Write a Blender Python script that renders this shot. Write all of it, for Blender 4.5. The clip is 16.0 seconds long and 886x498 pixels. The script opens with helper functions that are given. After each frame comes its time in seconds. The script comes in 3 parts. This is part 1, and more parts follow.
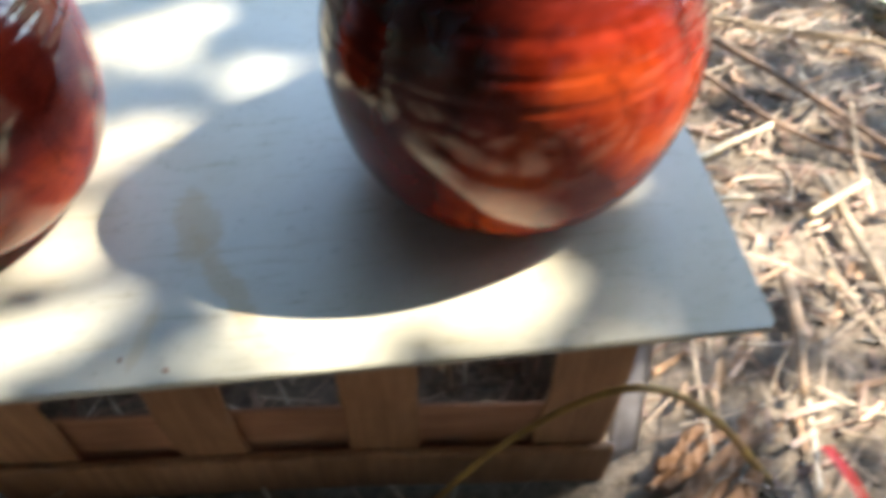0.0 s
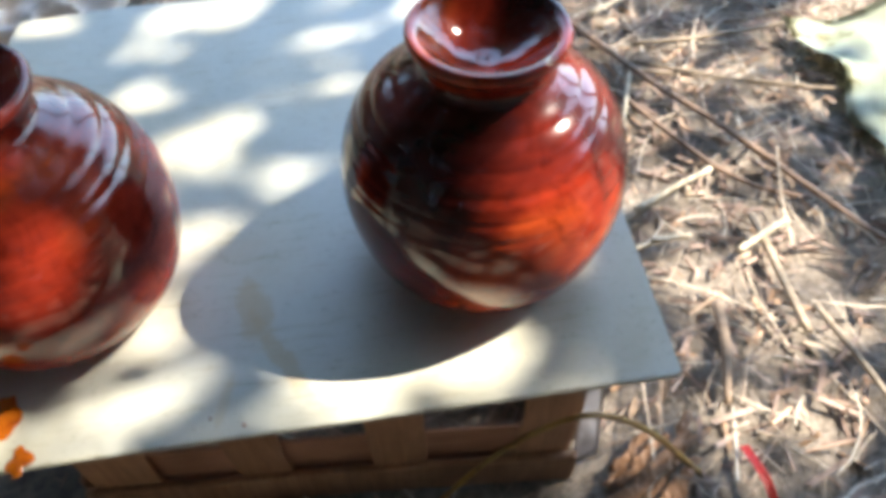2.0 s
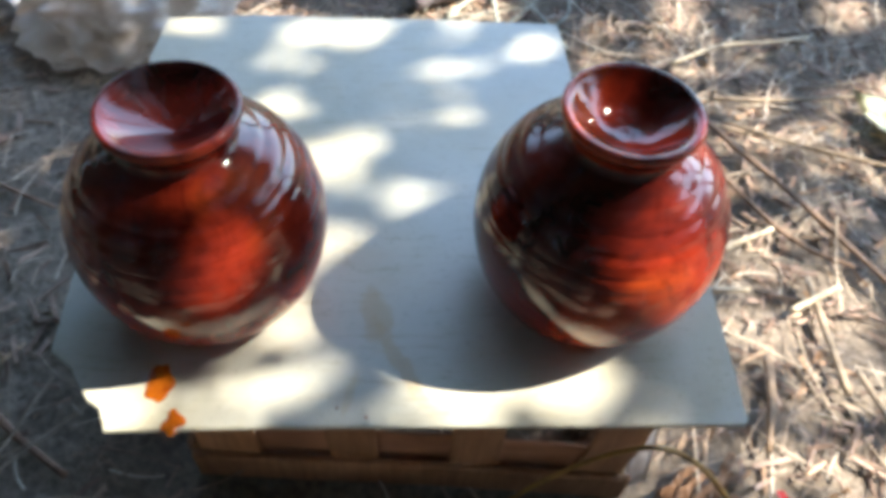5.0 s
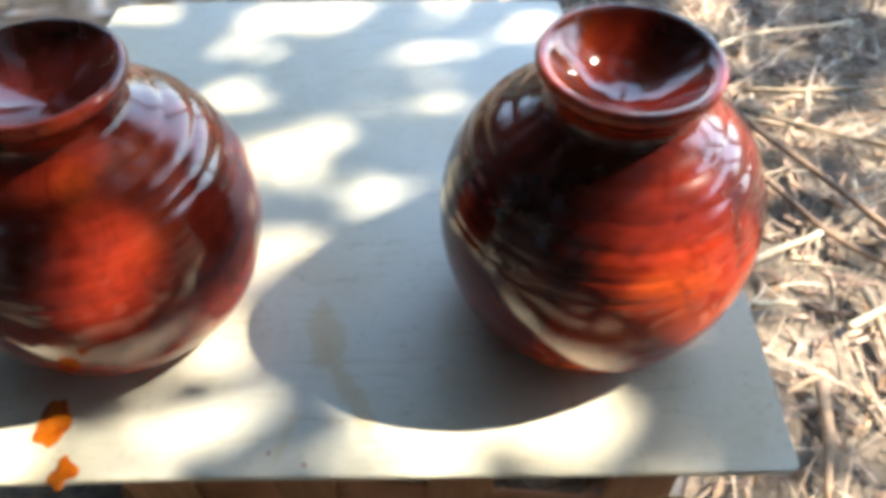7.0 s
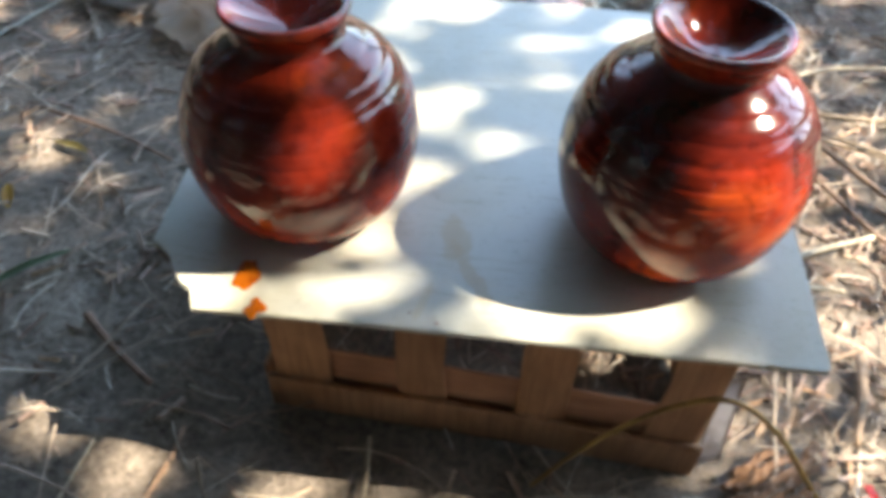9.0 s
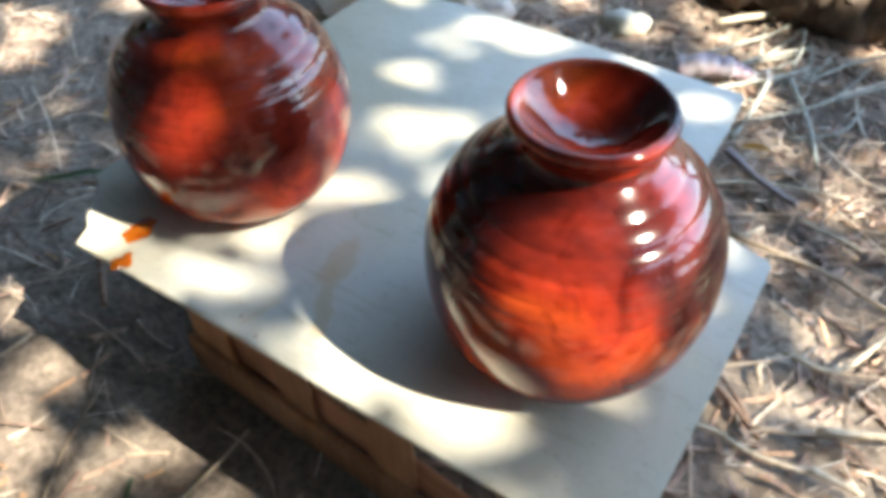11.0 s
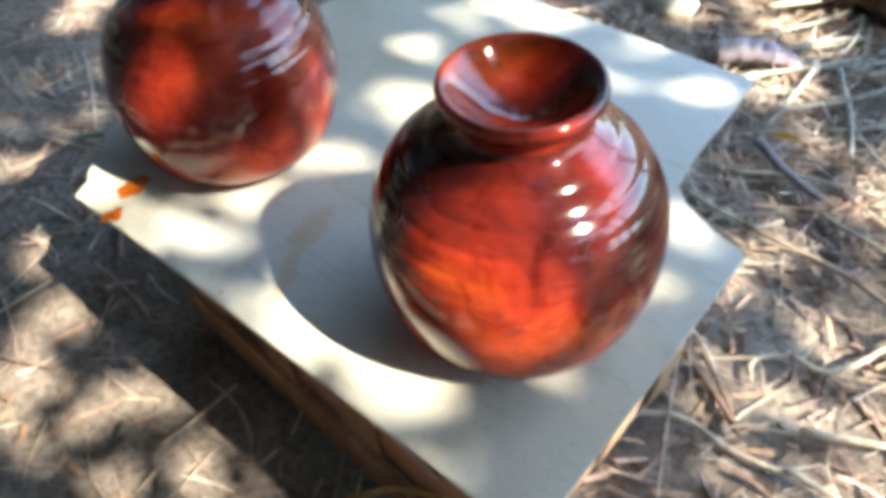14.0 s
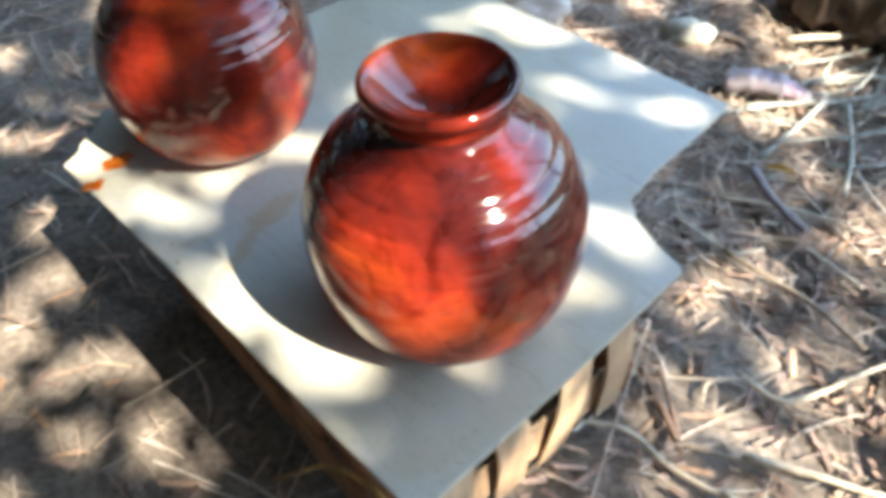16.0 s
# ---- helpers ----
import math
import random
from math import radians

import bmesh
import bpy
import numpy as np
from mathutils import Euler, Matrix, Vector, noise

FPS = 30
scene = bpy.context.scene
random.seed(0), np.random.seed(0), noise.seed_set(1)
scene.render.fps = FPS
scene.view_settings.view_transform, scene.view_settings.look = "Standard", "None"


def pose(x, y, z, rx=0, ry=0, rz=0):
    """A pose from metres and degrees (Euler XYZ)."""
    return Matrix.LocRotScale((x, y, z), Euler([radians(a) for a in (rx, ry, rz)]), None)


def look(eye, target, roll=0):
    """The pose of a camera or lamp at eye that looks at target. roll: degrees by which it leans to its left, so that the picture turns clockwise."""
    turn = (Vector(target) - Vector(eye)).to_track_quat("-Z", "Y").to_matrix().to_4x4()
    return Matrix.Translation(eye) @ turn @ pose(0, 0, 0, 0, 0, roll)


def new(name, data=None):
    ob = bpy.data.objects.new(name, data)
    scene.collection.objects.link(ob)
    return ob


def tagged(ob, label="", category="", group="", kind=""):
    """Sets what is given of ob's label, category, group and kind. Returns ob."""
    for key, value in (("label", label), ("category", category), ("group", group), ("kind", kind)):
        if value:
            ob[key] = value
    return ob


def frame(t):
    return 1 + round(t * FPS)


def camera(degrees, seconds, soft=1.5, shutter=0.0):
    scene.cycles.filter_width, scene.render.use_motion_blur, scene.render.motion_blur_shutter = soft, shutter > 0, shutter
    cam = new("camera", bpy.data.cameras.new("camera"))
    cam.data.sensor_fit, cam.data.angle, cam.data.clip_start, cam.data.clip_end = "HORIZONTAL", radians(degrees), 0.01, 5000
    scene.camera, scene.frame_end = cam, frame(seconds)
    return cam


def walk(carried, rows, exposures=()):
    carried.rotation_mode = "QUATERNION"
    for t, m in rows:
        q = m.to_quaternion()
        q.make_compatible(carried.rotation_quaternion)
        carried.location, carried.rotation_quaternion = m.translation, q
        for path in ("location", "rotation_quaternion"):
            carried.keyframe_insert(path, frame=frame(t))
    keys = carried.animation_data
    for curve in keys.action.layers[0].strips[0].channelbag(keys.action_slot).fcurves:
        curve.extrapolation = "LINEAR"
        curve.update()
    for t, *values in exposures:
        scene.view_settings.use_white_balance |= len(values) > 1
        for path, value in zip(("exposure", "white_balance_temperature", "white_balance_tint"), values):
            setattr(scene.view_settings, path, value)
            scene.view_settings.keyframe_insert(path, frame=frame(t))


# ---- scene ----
# A board on a split-wood basket crate, two lacquered wooden vases on it, on littered garden soil.
cam = camera(60.58, 16.0, soft=5.1, shutter=0.5)
PATH = [
    (0, (0.2451, -0.1548, 0.4301), (0.2833, 0.1617, 0.0449), 0.17),
    (0.5, (0.2266, -0.1565, 0.3981), (0.2303, 0.1603, 0.0113), -5.98),
    (1, (0.2315, -0.1679, 0.4297), (0.2423, 0.1278, 0.0266), -3.40),
    (1.5, (0.2478, -0.1762, 0.5098), (0.2816, 0.1190, 0.1077), 1.40),
    (2, (0.2416, -0.1841, 0.5537), (0.2827, 0.1201, 0.1590), -1.42),
    (2.5, (0.2327, -0.1804, 0.5696), (0.2764, 0.1255, 0.1766), 0.79),
    (3, (0.2220, -0.1875, 0.5879), (0.2609, 0.1185, 0.1943), -1.09),
    (3.5, (0.1984, -0.1961, 0.5985), (0.2043, 0.1234, 0.2139), -3.52),
    (4, (0.1837, -0.1940, 0.6042), (0.1922, 0.1167, 0.2125), 0.05),
    (4.5, (0.1711, -0.1986, 0.6125), (0.1933, 0.1067, 0.2172), 3.75),
    (4.7, (0.1717, -0.1982, 0.6184), (0.2055, 0.1029, 0.2206), 5.25),
    (7, (0.2208, -0.1487, 0.5288), (0.2286, 0.1689, 0.1427), 0.23),
    (7.5, (0.2453, -0.1859, 0.5337), (0.2143, 0.1444, 0.1596), -2.46),
    (8, (0.2436, -0.2091, 0.5466), (0.2045, 0.1264, 0.1779), -0.47),
    (8.5, (0.2037, -0.2452, 0.5617), (0.1967, 0.1027, 0.2025), 0.86),
    (9, (0.1835, -0.2814, 0.5595), (0.1557, 0.0558, 0.1914), 1.72),
    (9.5, (0.2666, -0.2664, 0.5473), (0.1913, 0.0825, 0.1972), -1.01),
    (9.7, (0.3316, -0.2548, 0.5465), (0.2211, 0.0832, 0.1950), 0.20),
    (11.8, (0.4469, -0.1193, 0.5394), (0.2128, 0.1404, 0.1820), -4.21),
    (12, (0.4723, -0.1128, 0.5443), (0.2233, 0.1356, 0.1889), -4.44),
    (12.5, (0.5107, -0.1049, 0.5414), (0.2558, 0.1328, 0.1829), -3.14),
    (13, (0.5109, -0.1079, 0.5414), (0.2601, 0.1265, 0.1778), -3.75),
    (13.5, (0.4876, -0.1159, 0.5419), (0.2476, 0.1239, 0.1746), -4.38),
    (14, (0.4699, -0.1266, 0.5396), (0.2429, 0.1225, 0.1703), -4.04),
    (14.5, (0.4802, -0.1246, 0.5394), (0.2513, 0.1177, 0.1668), -4.23),
    (15, (0.5180, -0.1032, 0.5358), (0.2798, 0.1330, 0.1650), -3.23),
    (15.5, (0.5460, -0.0924, 0.5356), (0.2981, 0.1477, 0.1738), -2.81),
    (16, (0.5373, -0.0988, 0.5386), (0.2801, 0.1350, 0.1792), -3.16),
]
walk(cam, [(t, look(eye, target, roll)) for t, eye, target, roll in PATH], exposures=[(0.0, 3.57, 8050, 10), (0.5, 3.14, 7200, 10), (1.0, 3.00, 7200, 10), (1.6, 3.07, 7200, 10), (2.0, 3.39, 7500, 10), (2.6, 3.32, 7500, 10), (3.5, 3.22, 7500, 10), (4.5, 3.26, 7500, 10), (7.0, 3.62, 8250, 10), (9.5, 3.57, 8000, 10), (12.0, 3.57, 7650, 10), (16.0, 3.57, 7600, 10)])

# ---- light: sun through a tree crown, and the sky ----
BOARD_Z = 0.175
SUN_WAY = Vector((-0.9375, -0.152, -1.0))          # the way the sunlight goes
SUN_EL = math.atan2(1.0, math.hypot(0.9375, 0.152))
SUN_AZ = math.atan2(0.9375, 0.152)                 # clockwise from +y
world = bpy.data.worlds.new("sky")
scene.world = world
world.use_nodes = True
wn = world.node_tree
sky = wn.nodes.new("ShaderNodeTexSky")
sky.sky_type, sky.sun_disc = "NISHITA", False
sky.dust_density, sky.ozone_density = 0.3, 3.0
sky.sun_elevation, sky.sun_rotation = SUN_EL, SUN_AZ
wn.links.new(sky.outputs[0], wn.nodes["Background"].inputs[0])
wn.nodes["Background"].inputs[1].default_value = 0.15
sun = new("sun", bpy.data.lights.new("sun", "SUN"))
sun.data.energy, sun.data.angle, sun.data.color = 2.1, radians(0.53), (1.0, 0.975, 0.95)
sun.matrix_world = look(-SUN_WAY * 4, (0, 0, 0))


# ---- helpers of this scene ----
def shader(name, base=(0.5, 0.5, 0.5), rough=0.6, metal=0.0):
    m = bpy.data.materials.new(name)
    m.use_nodes = True
    b = m.node_tree.nodes["Principled BSDF"]
    b.inputs["Base Color"].default_value = (*base, 1)
    b.inputs["Roughness"].default_value = rough
    b.inputs["Metallic"].default_value = metal
    return m, m.node_tree, b


def node(tree, kind, **inputs):
    n = tree.nodes.new(kind)
    for key, value in inputs.items():
        n.inputs[key.replace("_", " ")].default_value = value
    return n


def coords(tree, scale=(1, 1, 1), kind="Object"):
    c = tree.nodes.new("ShaderNodeTexCoord")
    m = tree.nodes.new("ShaderNodeMapping")
    m.inputs["Scale"].default_value = scale
    tree.links.new(c.outputs[kind], m.inputs["Vector"])
    return m.outputs["Vector"]


def noise_fac(tree, vector, scale, detail=4.0, rough=0.55, distort=0.0):
    n = node(tree, "ShaderNodeTexNoise", Scale=scale, Detail=detail, Roughness=rough, Distortion=distort)
    tree.links.new(vector, n.inputs["Vector"])
    return n.outputs["Fac"]


def ramp(tree, fac, stops):
    r = tree.nodes.new("ShaderNodeValToRGB")
    while len(r.color_ramp.elements) < len(stops):
        r.color_ramp.elements.new(0.5)
    for e, (p, c) in zip(r.color_ramp.elements, stops):
        e.position, e.color = p, (*c, 1)
    tree.links.new(fac, r.inputs["Fac"])
    return r.outputs["Color"]


def mix(tree, fac, a, b, how="MIX"):
    n = tree.nodes.new("ShaderNodeMix")
    n.data_type, n.blend_type = "RGBA", how
    for value, k in ((fac, 0), (a, 6), (b, 7)):
        if isinstance(value, (int, float)):
            n.inputs[k].default_value = value
        elif isinstance(value, tuple):
            n.inputs[k].default_value = (*value, 1)
        else:
            tree.links.new(value, n.inputs[k])
    return n.outputs[2]


def bump(tree, bsdf, height, strength=0.3, distance=0.002):
    n = node(tree, "ShaderNodeBump", Strength=strength, Distance=distance)
    tree.links.new(height, n.inputs["Height"])
    tree.links.new(n.outputs[0], bsdf.inputs["Normal"])


def mesh_of(name, bm, material, smooth=True):
    me = bpy.data.meshes.new(name)
    bm.normal_update()
    bm.to_mesh(me)
    bm.free()
    for p in me.polygons:
        p.use_smooth = smooth
    me.materials.append(material)
    return me


def part(name, bm, material, parent, label="", smooth=False):
    ob = new(name, mesh_of(name, bm, material, smooth))
    ob.parent = parent
    if label:
        ob["label"] = label
    return ob


def thing(name, bm, material, label, category, smooth=True, group="", kind=""):
    return tagged(new(name, mesh_of(name, bm, material, smooth)), label, category, group, kind)


def joined(name, verts, faces, material, smooth=False):
    me = bpy.data.meshes.new(name)
    me.from_pydata(verts, [], faces)
    me.materials.append(material)
    if smooth:
        for p in me.polygons:
            p.use_smooth = True
    me.update()
    return new(name, me)


def lathe(profile, sides=96):
    bm = bmesh.new()
    rings = []
    for r, h in profile:
        if r < 1e-5:
            rings.append([bm.verts.new((0, 0, h))])
        else:
            rings.append([bm.verts.new((r * math.cos(a), r * math.sin(a), h)) for a in (2 * math.pi * i / sides for i in range(sides))])
    for lo, hi in zip(rings, rings[1:]):
        for i in range(sides):
            j = (i + 1) % sides
            if len(lo) == 1:
                bm.faces.new((lo[0], hi[j], hi[i]))
            elif len(hi) == 1:
                bm.faces.new((lo[i], lo[j], hi[0]))
            else:
                bm.faces.new((lo[i], lo[j], hi[j], hi[i]))
    return bm


def smooth_line(points, steps):
    """Points along a Catmull-Rom curve through the given ones."""
    p = [Vector(q) for q in points]
    p = [p[0] * 2 - p[1], *p, p[-1] * 2 - p[-2]]
    out = []
    for i in range(1, len(p) - 2):
        for k in range(steps):
            t = k / steps
            a, b, c, d = p[i - 1], p[i], p[i + 1], p[i + 2]
            out.append(0.5 * (2 * b + (c - a) * t + (2 * a - 5 * b + 4 * c - d) * t * t + (3 * b - a - 3 * c + d) * t ** 3))
    out.append(p[-2])
    return out


def tube(line, radius, sides=6, taper=1.0, flat=1.0):
    """Rings along a line as verts and faces, closed at the ends; taper: the last radius over the first."""
    verts, faces = [], []
    n = len(line)
    for i, q in enumerate(line):
        way = (Vector(line[min(i + 1, n - 1)]) - Vector(line[max(i - 1, 0)])).normalized()
        side = way.cross(Vector((0, 0, 1)))
        side = side.normalized() if side.length > 1e-4 else Vector((1, 0, 0))
        up = side.cross(way)
        r = radius * (1 + (taper - 1) * i / (n - 1))
        for k in range(sides):
            a = 2 * math.pi * k / sides
            verts.append(tuple(Vector(q) + side * r * math.cos(a) + up * r * flat * math.sin(a)))
    for i in range(n - 1):
        for k in range(sides):
            m = (k + 1) % sides
            faces.append((i * sides + k, i * sides + m, (i + 1) * sides + m, (i + 1) * sides + k))
    faces.append(tuple(range(sides))[::-1])
    faces.append(tuple((n - 1) * sides + k for k in range(sides)))
    return verts, faces


def bm_from(verts, faces):
    bm = bmesh.new()
    vs = [bm.verts.new(v) for v in verts]
    for f in faces:
        bm.faces.new([vs[i] for i in f])
    return bm


def soil_height(x, y):
    h = 0.010 * noise.noise((x * 3.1, y * 3.1, 0.3)) + 0.006 * noise.noise((x * 9, y * 9, 1.7)) + 0.004 * noise.noise((x * 27, y * 27, 4.1))
    far = max(abs(x - 0.2) - 1.2, abs(y - 0.4) - 1.3, 0)
    off = min(1.0, max(-x, x - 0.36, -y, y - 0.24, 0.0) / 0.07)       # level under the crate, sloping down behind it
    tilt = 0.016 - 0.045 * min(max(y, -0.25), 0.9) + 0.014 * min(1.0, max(0.0, (0.05 - x) / 0.15))
    return h / (1 + far) * (0.35 + 0.65 * off) + off * tilt / (1 + far)


# ---- materials ----
def soil_material():
    m, t, b = shader("soil", rough=0.95)
    v = coords(t)
    big = noise_fac(t, v, 5.0, 5)
    fine = noise_fac(t, v, 120.0, 6, 0.7)
    col = ramp(t, big, [(0.3, (0.175, 0.143, 0.112)), (0.55, (0.29, 0.243, 0.196)), (0.75, (0.42, 0.36, 0.295))])
    grain = ramp(t, fine, [(0.3, (0.35, 0.33, 0.32)), (0.6, (1, 1, 1)), (0.75, (1.5, 1.4, 1.3))])
    t.links.new(mix(t, 1.0, col, grain, "MULTIPLY"), b.inputs["Base Color"])
    bump(t, b, fine, 0.9, 0.006)
    return m


def litter_material(name, stops, rough=0.75):
    m, t, b = shader(name, rough=rough)
    geo = t.nodes.new("ShaderNodeNewGeometry")
    per = ramp(t, geo.outputs["Random Per Island"], stops)
    v = coords(t, (1, 1, 1))
    f = noise_fac(t, v, 90.0, 5, 0.65)
    shade = ramp(t, f, [(0.25, (0.45, 0.42, 0.4)), (0.55, (1, 1, 1)), (0.8, (1.25, 1.22, 1.15))])
    t.links.new(mix(t, 1.0, per, shade, "MULTIPLY"), b.inputs["Base Color"])
    bump(t, b, f, 0.5, 0.001)
    return m


def wood_material(name, dark, light, scale=(4, 60, 60), rough=0.7):
    m, t, b = shader(name, rough=rough)
    v = coords(t, scale)
    info = t.nodes.new("ShaderNodeObjectInfo")
    grain = noise_fac(t, v, 3.0, 6, 0.6, 0.6)
    col = ramp(t, grain, [(0.3, dark), (0.7, light)])
    blot = ramp(t, noise_fac(t, coords(t), 14.0, 4), [(0.3, (0.62, 0.56, 0.5)), (0.65, (1.1, 1.08, 1.04))])
    tone = ramp(t, info.outputs["Random"], [(0.0, (0.8, 0.76, 0.74)), (1.0, (1.15, 1.12, 1.05))])
    t.links.new(mix(t, 1.0, mix(t, 1.0, col, blot, "MULTIPLY"), tone, "MULTIPLY"), b.inputs["Base Color"])
    bump(t, b, grain, 0.35, 0.0008)
    return m


def lacquer_material(name, seed, warm=0.0):
    """Red-brown stained wood under thick glossy lacquer."""
    m, t, b = shader(name, rough=0.6)
    v = coords(t, (1, 1, 0.8))
    shift = t.nodes.new("ShaderNodeVectorMath")
    shift.inputs[1].default_value = (seed, seed * 0.7, seed * 0.4)
    t.links.new(v, shift.inputs[0])
    s = shift.outputs[0]
    cloud = noise_fac(t, s, 8.5, 4, 0.5, 0.9)
    # the colour grows redder and brighter towards the foot, darker towards the rim
    axis = t.nodes.new("ShaderNodeSeparateXYZ")
    t.links.new(coords(t), axis.inputs[0])
    thin = node(t, "ShaderNodeMath")
    thin.operation = "MULTIPLY_ADD"
    t.links.new(axis.outputs["Z"], thin.inputs[0])
    thin.inputs[1].default_value, thin.inputs[2].default_value = -0.9, 0.062
    tint = node(t, "ShaderNodeMath")
    tint.operation = "ADD"
    t.links.new(cloud, tint.inputs[0])
    t.links.new(thin.outputs[0], tint.inputs[1])
    cloud = tint.outputs[0]
    streak = noise_fac(t, s, 30.0, 5, 0.6, 2.2)
    fine = noise_fac(t, coords(t, (30, 30, 150)), 3.0, 4, 0.6)
    col = ramp(t, cloud, [(0.34 - warm, (0.040, 0.0056, 0.0050)), (0.46 - warm, (0.112, 0.0110, 0.0066)), (0.56 - warm, (0.235, 0.0215, 0.0090)), (0.69 - warm, (0.42, 0.058, 0.013))])
    dark = ramp(t, streak, [(0.32, (0.60, 0.52, 0.48)), (0.50, (1.0, 1.0, 1.0)), (0.7, (1.12, 1.15, 1.1))])
    col = mix(t, 1.0, col, dark, "MULTIPLY")
    grain = ramp(t, fine, [(0.35, (0.86, 0.82, 0.8)), (0.6, (1.03, 1.03, 1.03))])
    t.links.new(mix(t, 1.0, col, grain, "MULTIPLY"), b.inputs["Base Color"])
    b.inputs["Specular IOR Level"].default_value = 0.0
    b.inputs["Coat Weight"].default_value = 1.0
    b.inputs["Coat Roughness"].default_value = 0.10
    b.inputs["Coat IOR"].default_value = 1.5
    ripple = noise_fac(t, coords(t, (1, 1, 6)), 14.0, 2)
    n = node(t, "ShaderNodeBump", Strength=0.012, Distance=0.001)
    t.links.new(ripple, n.inputs["Height"])
    t.links.new(n.outputs[0], b.inputs["Coat Normal"])
    return m


def board_material():
    m, t, b = shader("painted_board", rough=0.32)
    v = coords(t)
    big = noise_fac(t, v, 9.0, 5, 0.6)
    fine = noise_fac(t, v, 260.0, 4, 0.6)
    col = ramp(t, big, [(0.3, (0.425, 0.44, 0.385)), (0.5, (0.475, 0.485, 0.425)), (0.7, (0.515, 0.52, 0.45))])
    wash = ramp(t, noise_fac(t, v, 4.5, 5, 0.65, 0.6), [(0.42, (1, 1, 1)), (0.54, (0.98, 0.95, 0.89)), (0.66, (0.90, 0.83, 0.71))])
    col = mix(t, 1.0, col, wash, "MULTIPLY")
    speck = ramp(t, fine, [(0.28, (0.8, 0.78, 0.75)), (0.42, (1, 1, 1))])
    col = mix(t, 1.0, col, speck, "MULTIPLY")
    scuff = ramp(t, noise_fac(t, coords(t, (8, 60, 1)), 4.0, 5, 0.7), [(0.55, (1, 1, 1)), (0.70, (0.84, 0.79, 0.71))])
    col = mix(t, 1.0, col, scuff, "MULTIPLY")
    # dried lacquer stains, ragged by noise
    ragged = noise_fac(t, v, 60.0, 4, 0.6)
    for x, y, rx, ry, turn, tone, hard in ((0.163, 0.078, 0.011, 0.027, 0.15, (0.40, 0.28, 0.13), 0.6), (0.178, 0.045, 0.007, 0.032, 0.5, (0.42, 0.31, 0.17), 0.65),
                                           (0.146, 0.022, 0.003, 0.018, -0.25, (0.42, 0.36, 0.24), 0.6), (0.27, 0.30, 0.05, 0.03, 0.3, (0.46, 0.43, 0.34), 0.5),
                                           (0.245, 0.255, 0.035, 0.05, -0.3, (0.44, 0.41, 0.31), 0.4)):
        mp = t.nodes.new("ShaderNodeMapping")
        mp.vector_type = "TEXTURE"
        mp.inputs["Location"].default_value = (x, y, 0)
        mp.inputs["Rotation"].default_value = (0, 0, turn)
        mp.inputs["Scale"].default_value = (rx, ry, 1)
        t.links.new(v, mp.inputs["Vector"])
        ln = t.nodes.new("ShaderNodeVectorMath")
        ln.operation = "LENGTH"
        t.links.new(mp.outputs[0], ln.inputs[0])
        add = t.nodes.new("ShaderNodeMath")
        add.operation = "MULTIPLY_ADD"
        t.links.new(ragged, add.inputs[0])
        add.inputs[1].default_value = 1.6
        t.links.new(ln.outputs["Value"], add.inputs[2])
        mask = ramp(t, add.outputs[0], [(0.0 if rx < 0.03 else 0.40, (hard,) * 3), (0.8, (hard * (0.85 if rx < 0.03 else 0.35),) * 3), (1.0, (0, 0, 0))])
        half = t.nodes.new("ShaderNodeMath")
        half.operation = "MULTIPLY"
        half.inputs[1].default_value = 0.52
        t.links.new(add.outputs[0], half.inputs[0])
        t.links.new(half.outputs[0], mask.node.inputs["Fac"])
        col = mix(t, mask, col, tone)
    t.links.new(col, b.inputs["Base Color"])
    bump(t, b, fine, 0.15, 0.0004)
    return m


def leaf_material(name, a, b_):
    """Thin green leaves that let some light through."""
    m, t, b = shader(name, rough=0.5)
    geo = t.nodes.new("ShaderNodeNewGeometry")
    col = ramp(t, geo.outputs["Random Per Island"], [(0.0, a), (1.0, b_)])
    t.links.new(col, b.inputs["Base Color"])
    thin = t.nodes.new("ShaderNodeBsdfTranslucent")
    t.links.new(col, thin.inputs["Color"])
    both = t.nodes.new("ShaderNodeMixShader")
    both.inputs[0].default_value = 0.25
    t.links.new(b.outputs[0], both.inputs[1])
    t.links.new(thin.outputs[0], both.inputs[2])
    t.links.new(both.outputs[0], t.nodes["Material Output"].inputs["Surface"])
    return m


SOIL = soil_material()
STRAW = litter_material("straw", [(0.0, (0.25, 0.18, 0.14)), (0.4, (0.42, 0.33, 0.25)), (0.75, (0.55, 0.46, 0.36)), (1.0, (0.66, 0.60, 0.50))])
CHIP = litter_material("bark_chip", [(0.0, (0.17, 0.11, 0.085)), (0.4, (0.30, 0.205, 0.16)), (0.75, (0.42, 0.30, 0.235)), (0.92, (0.50, 0.30, 0.17)), (1.0, (0.58, 0.46, 0.35))])
DEADLEAF = litter_material("dead_leaf", [(0.0, (0.20, 0.13, 0.085)), (0.5, (0.35, 0.25, 0.17)), (1.0, (0.48, 0.38, 0.28))])
STICK = litter_material("stick", [(0.0, (0.22, 0.16, 0.11)), (1.0, (0.46, 0.38, 0.27))])
SPLINT = wood_material("split_wood", (0.33, 0.165, 0.092), (0.52, 0.30, 0.175), (60, 60, 5))
# the crate's split wood again, with the sunlight on its sunny side put into the colour
SUNLIT_SPLINT = wood_material("sunlit_split_wood", (0.36, 0.25, 0.16), (0.54, 0.41, 0.28), (60, 60, 5))
BAND = wood_material("split_wood_band", (0.42, 0.20, 0.125), (0.60, 0.33, 0.22), (5, 60, 60))
BOARD = board_material()
LACQUER_A = lacquer_material("lacquered_wood_a", 0.37, -0.01)
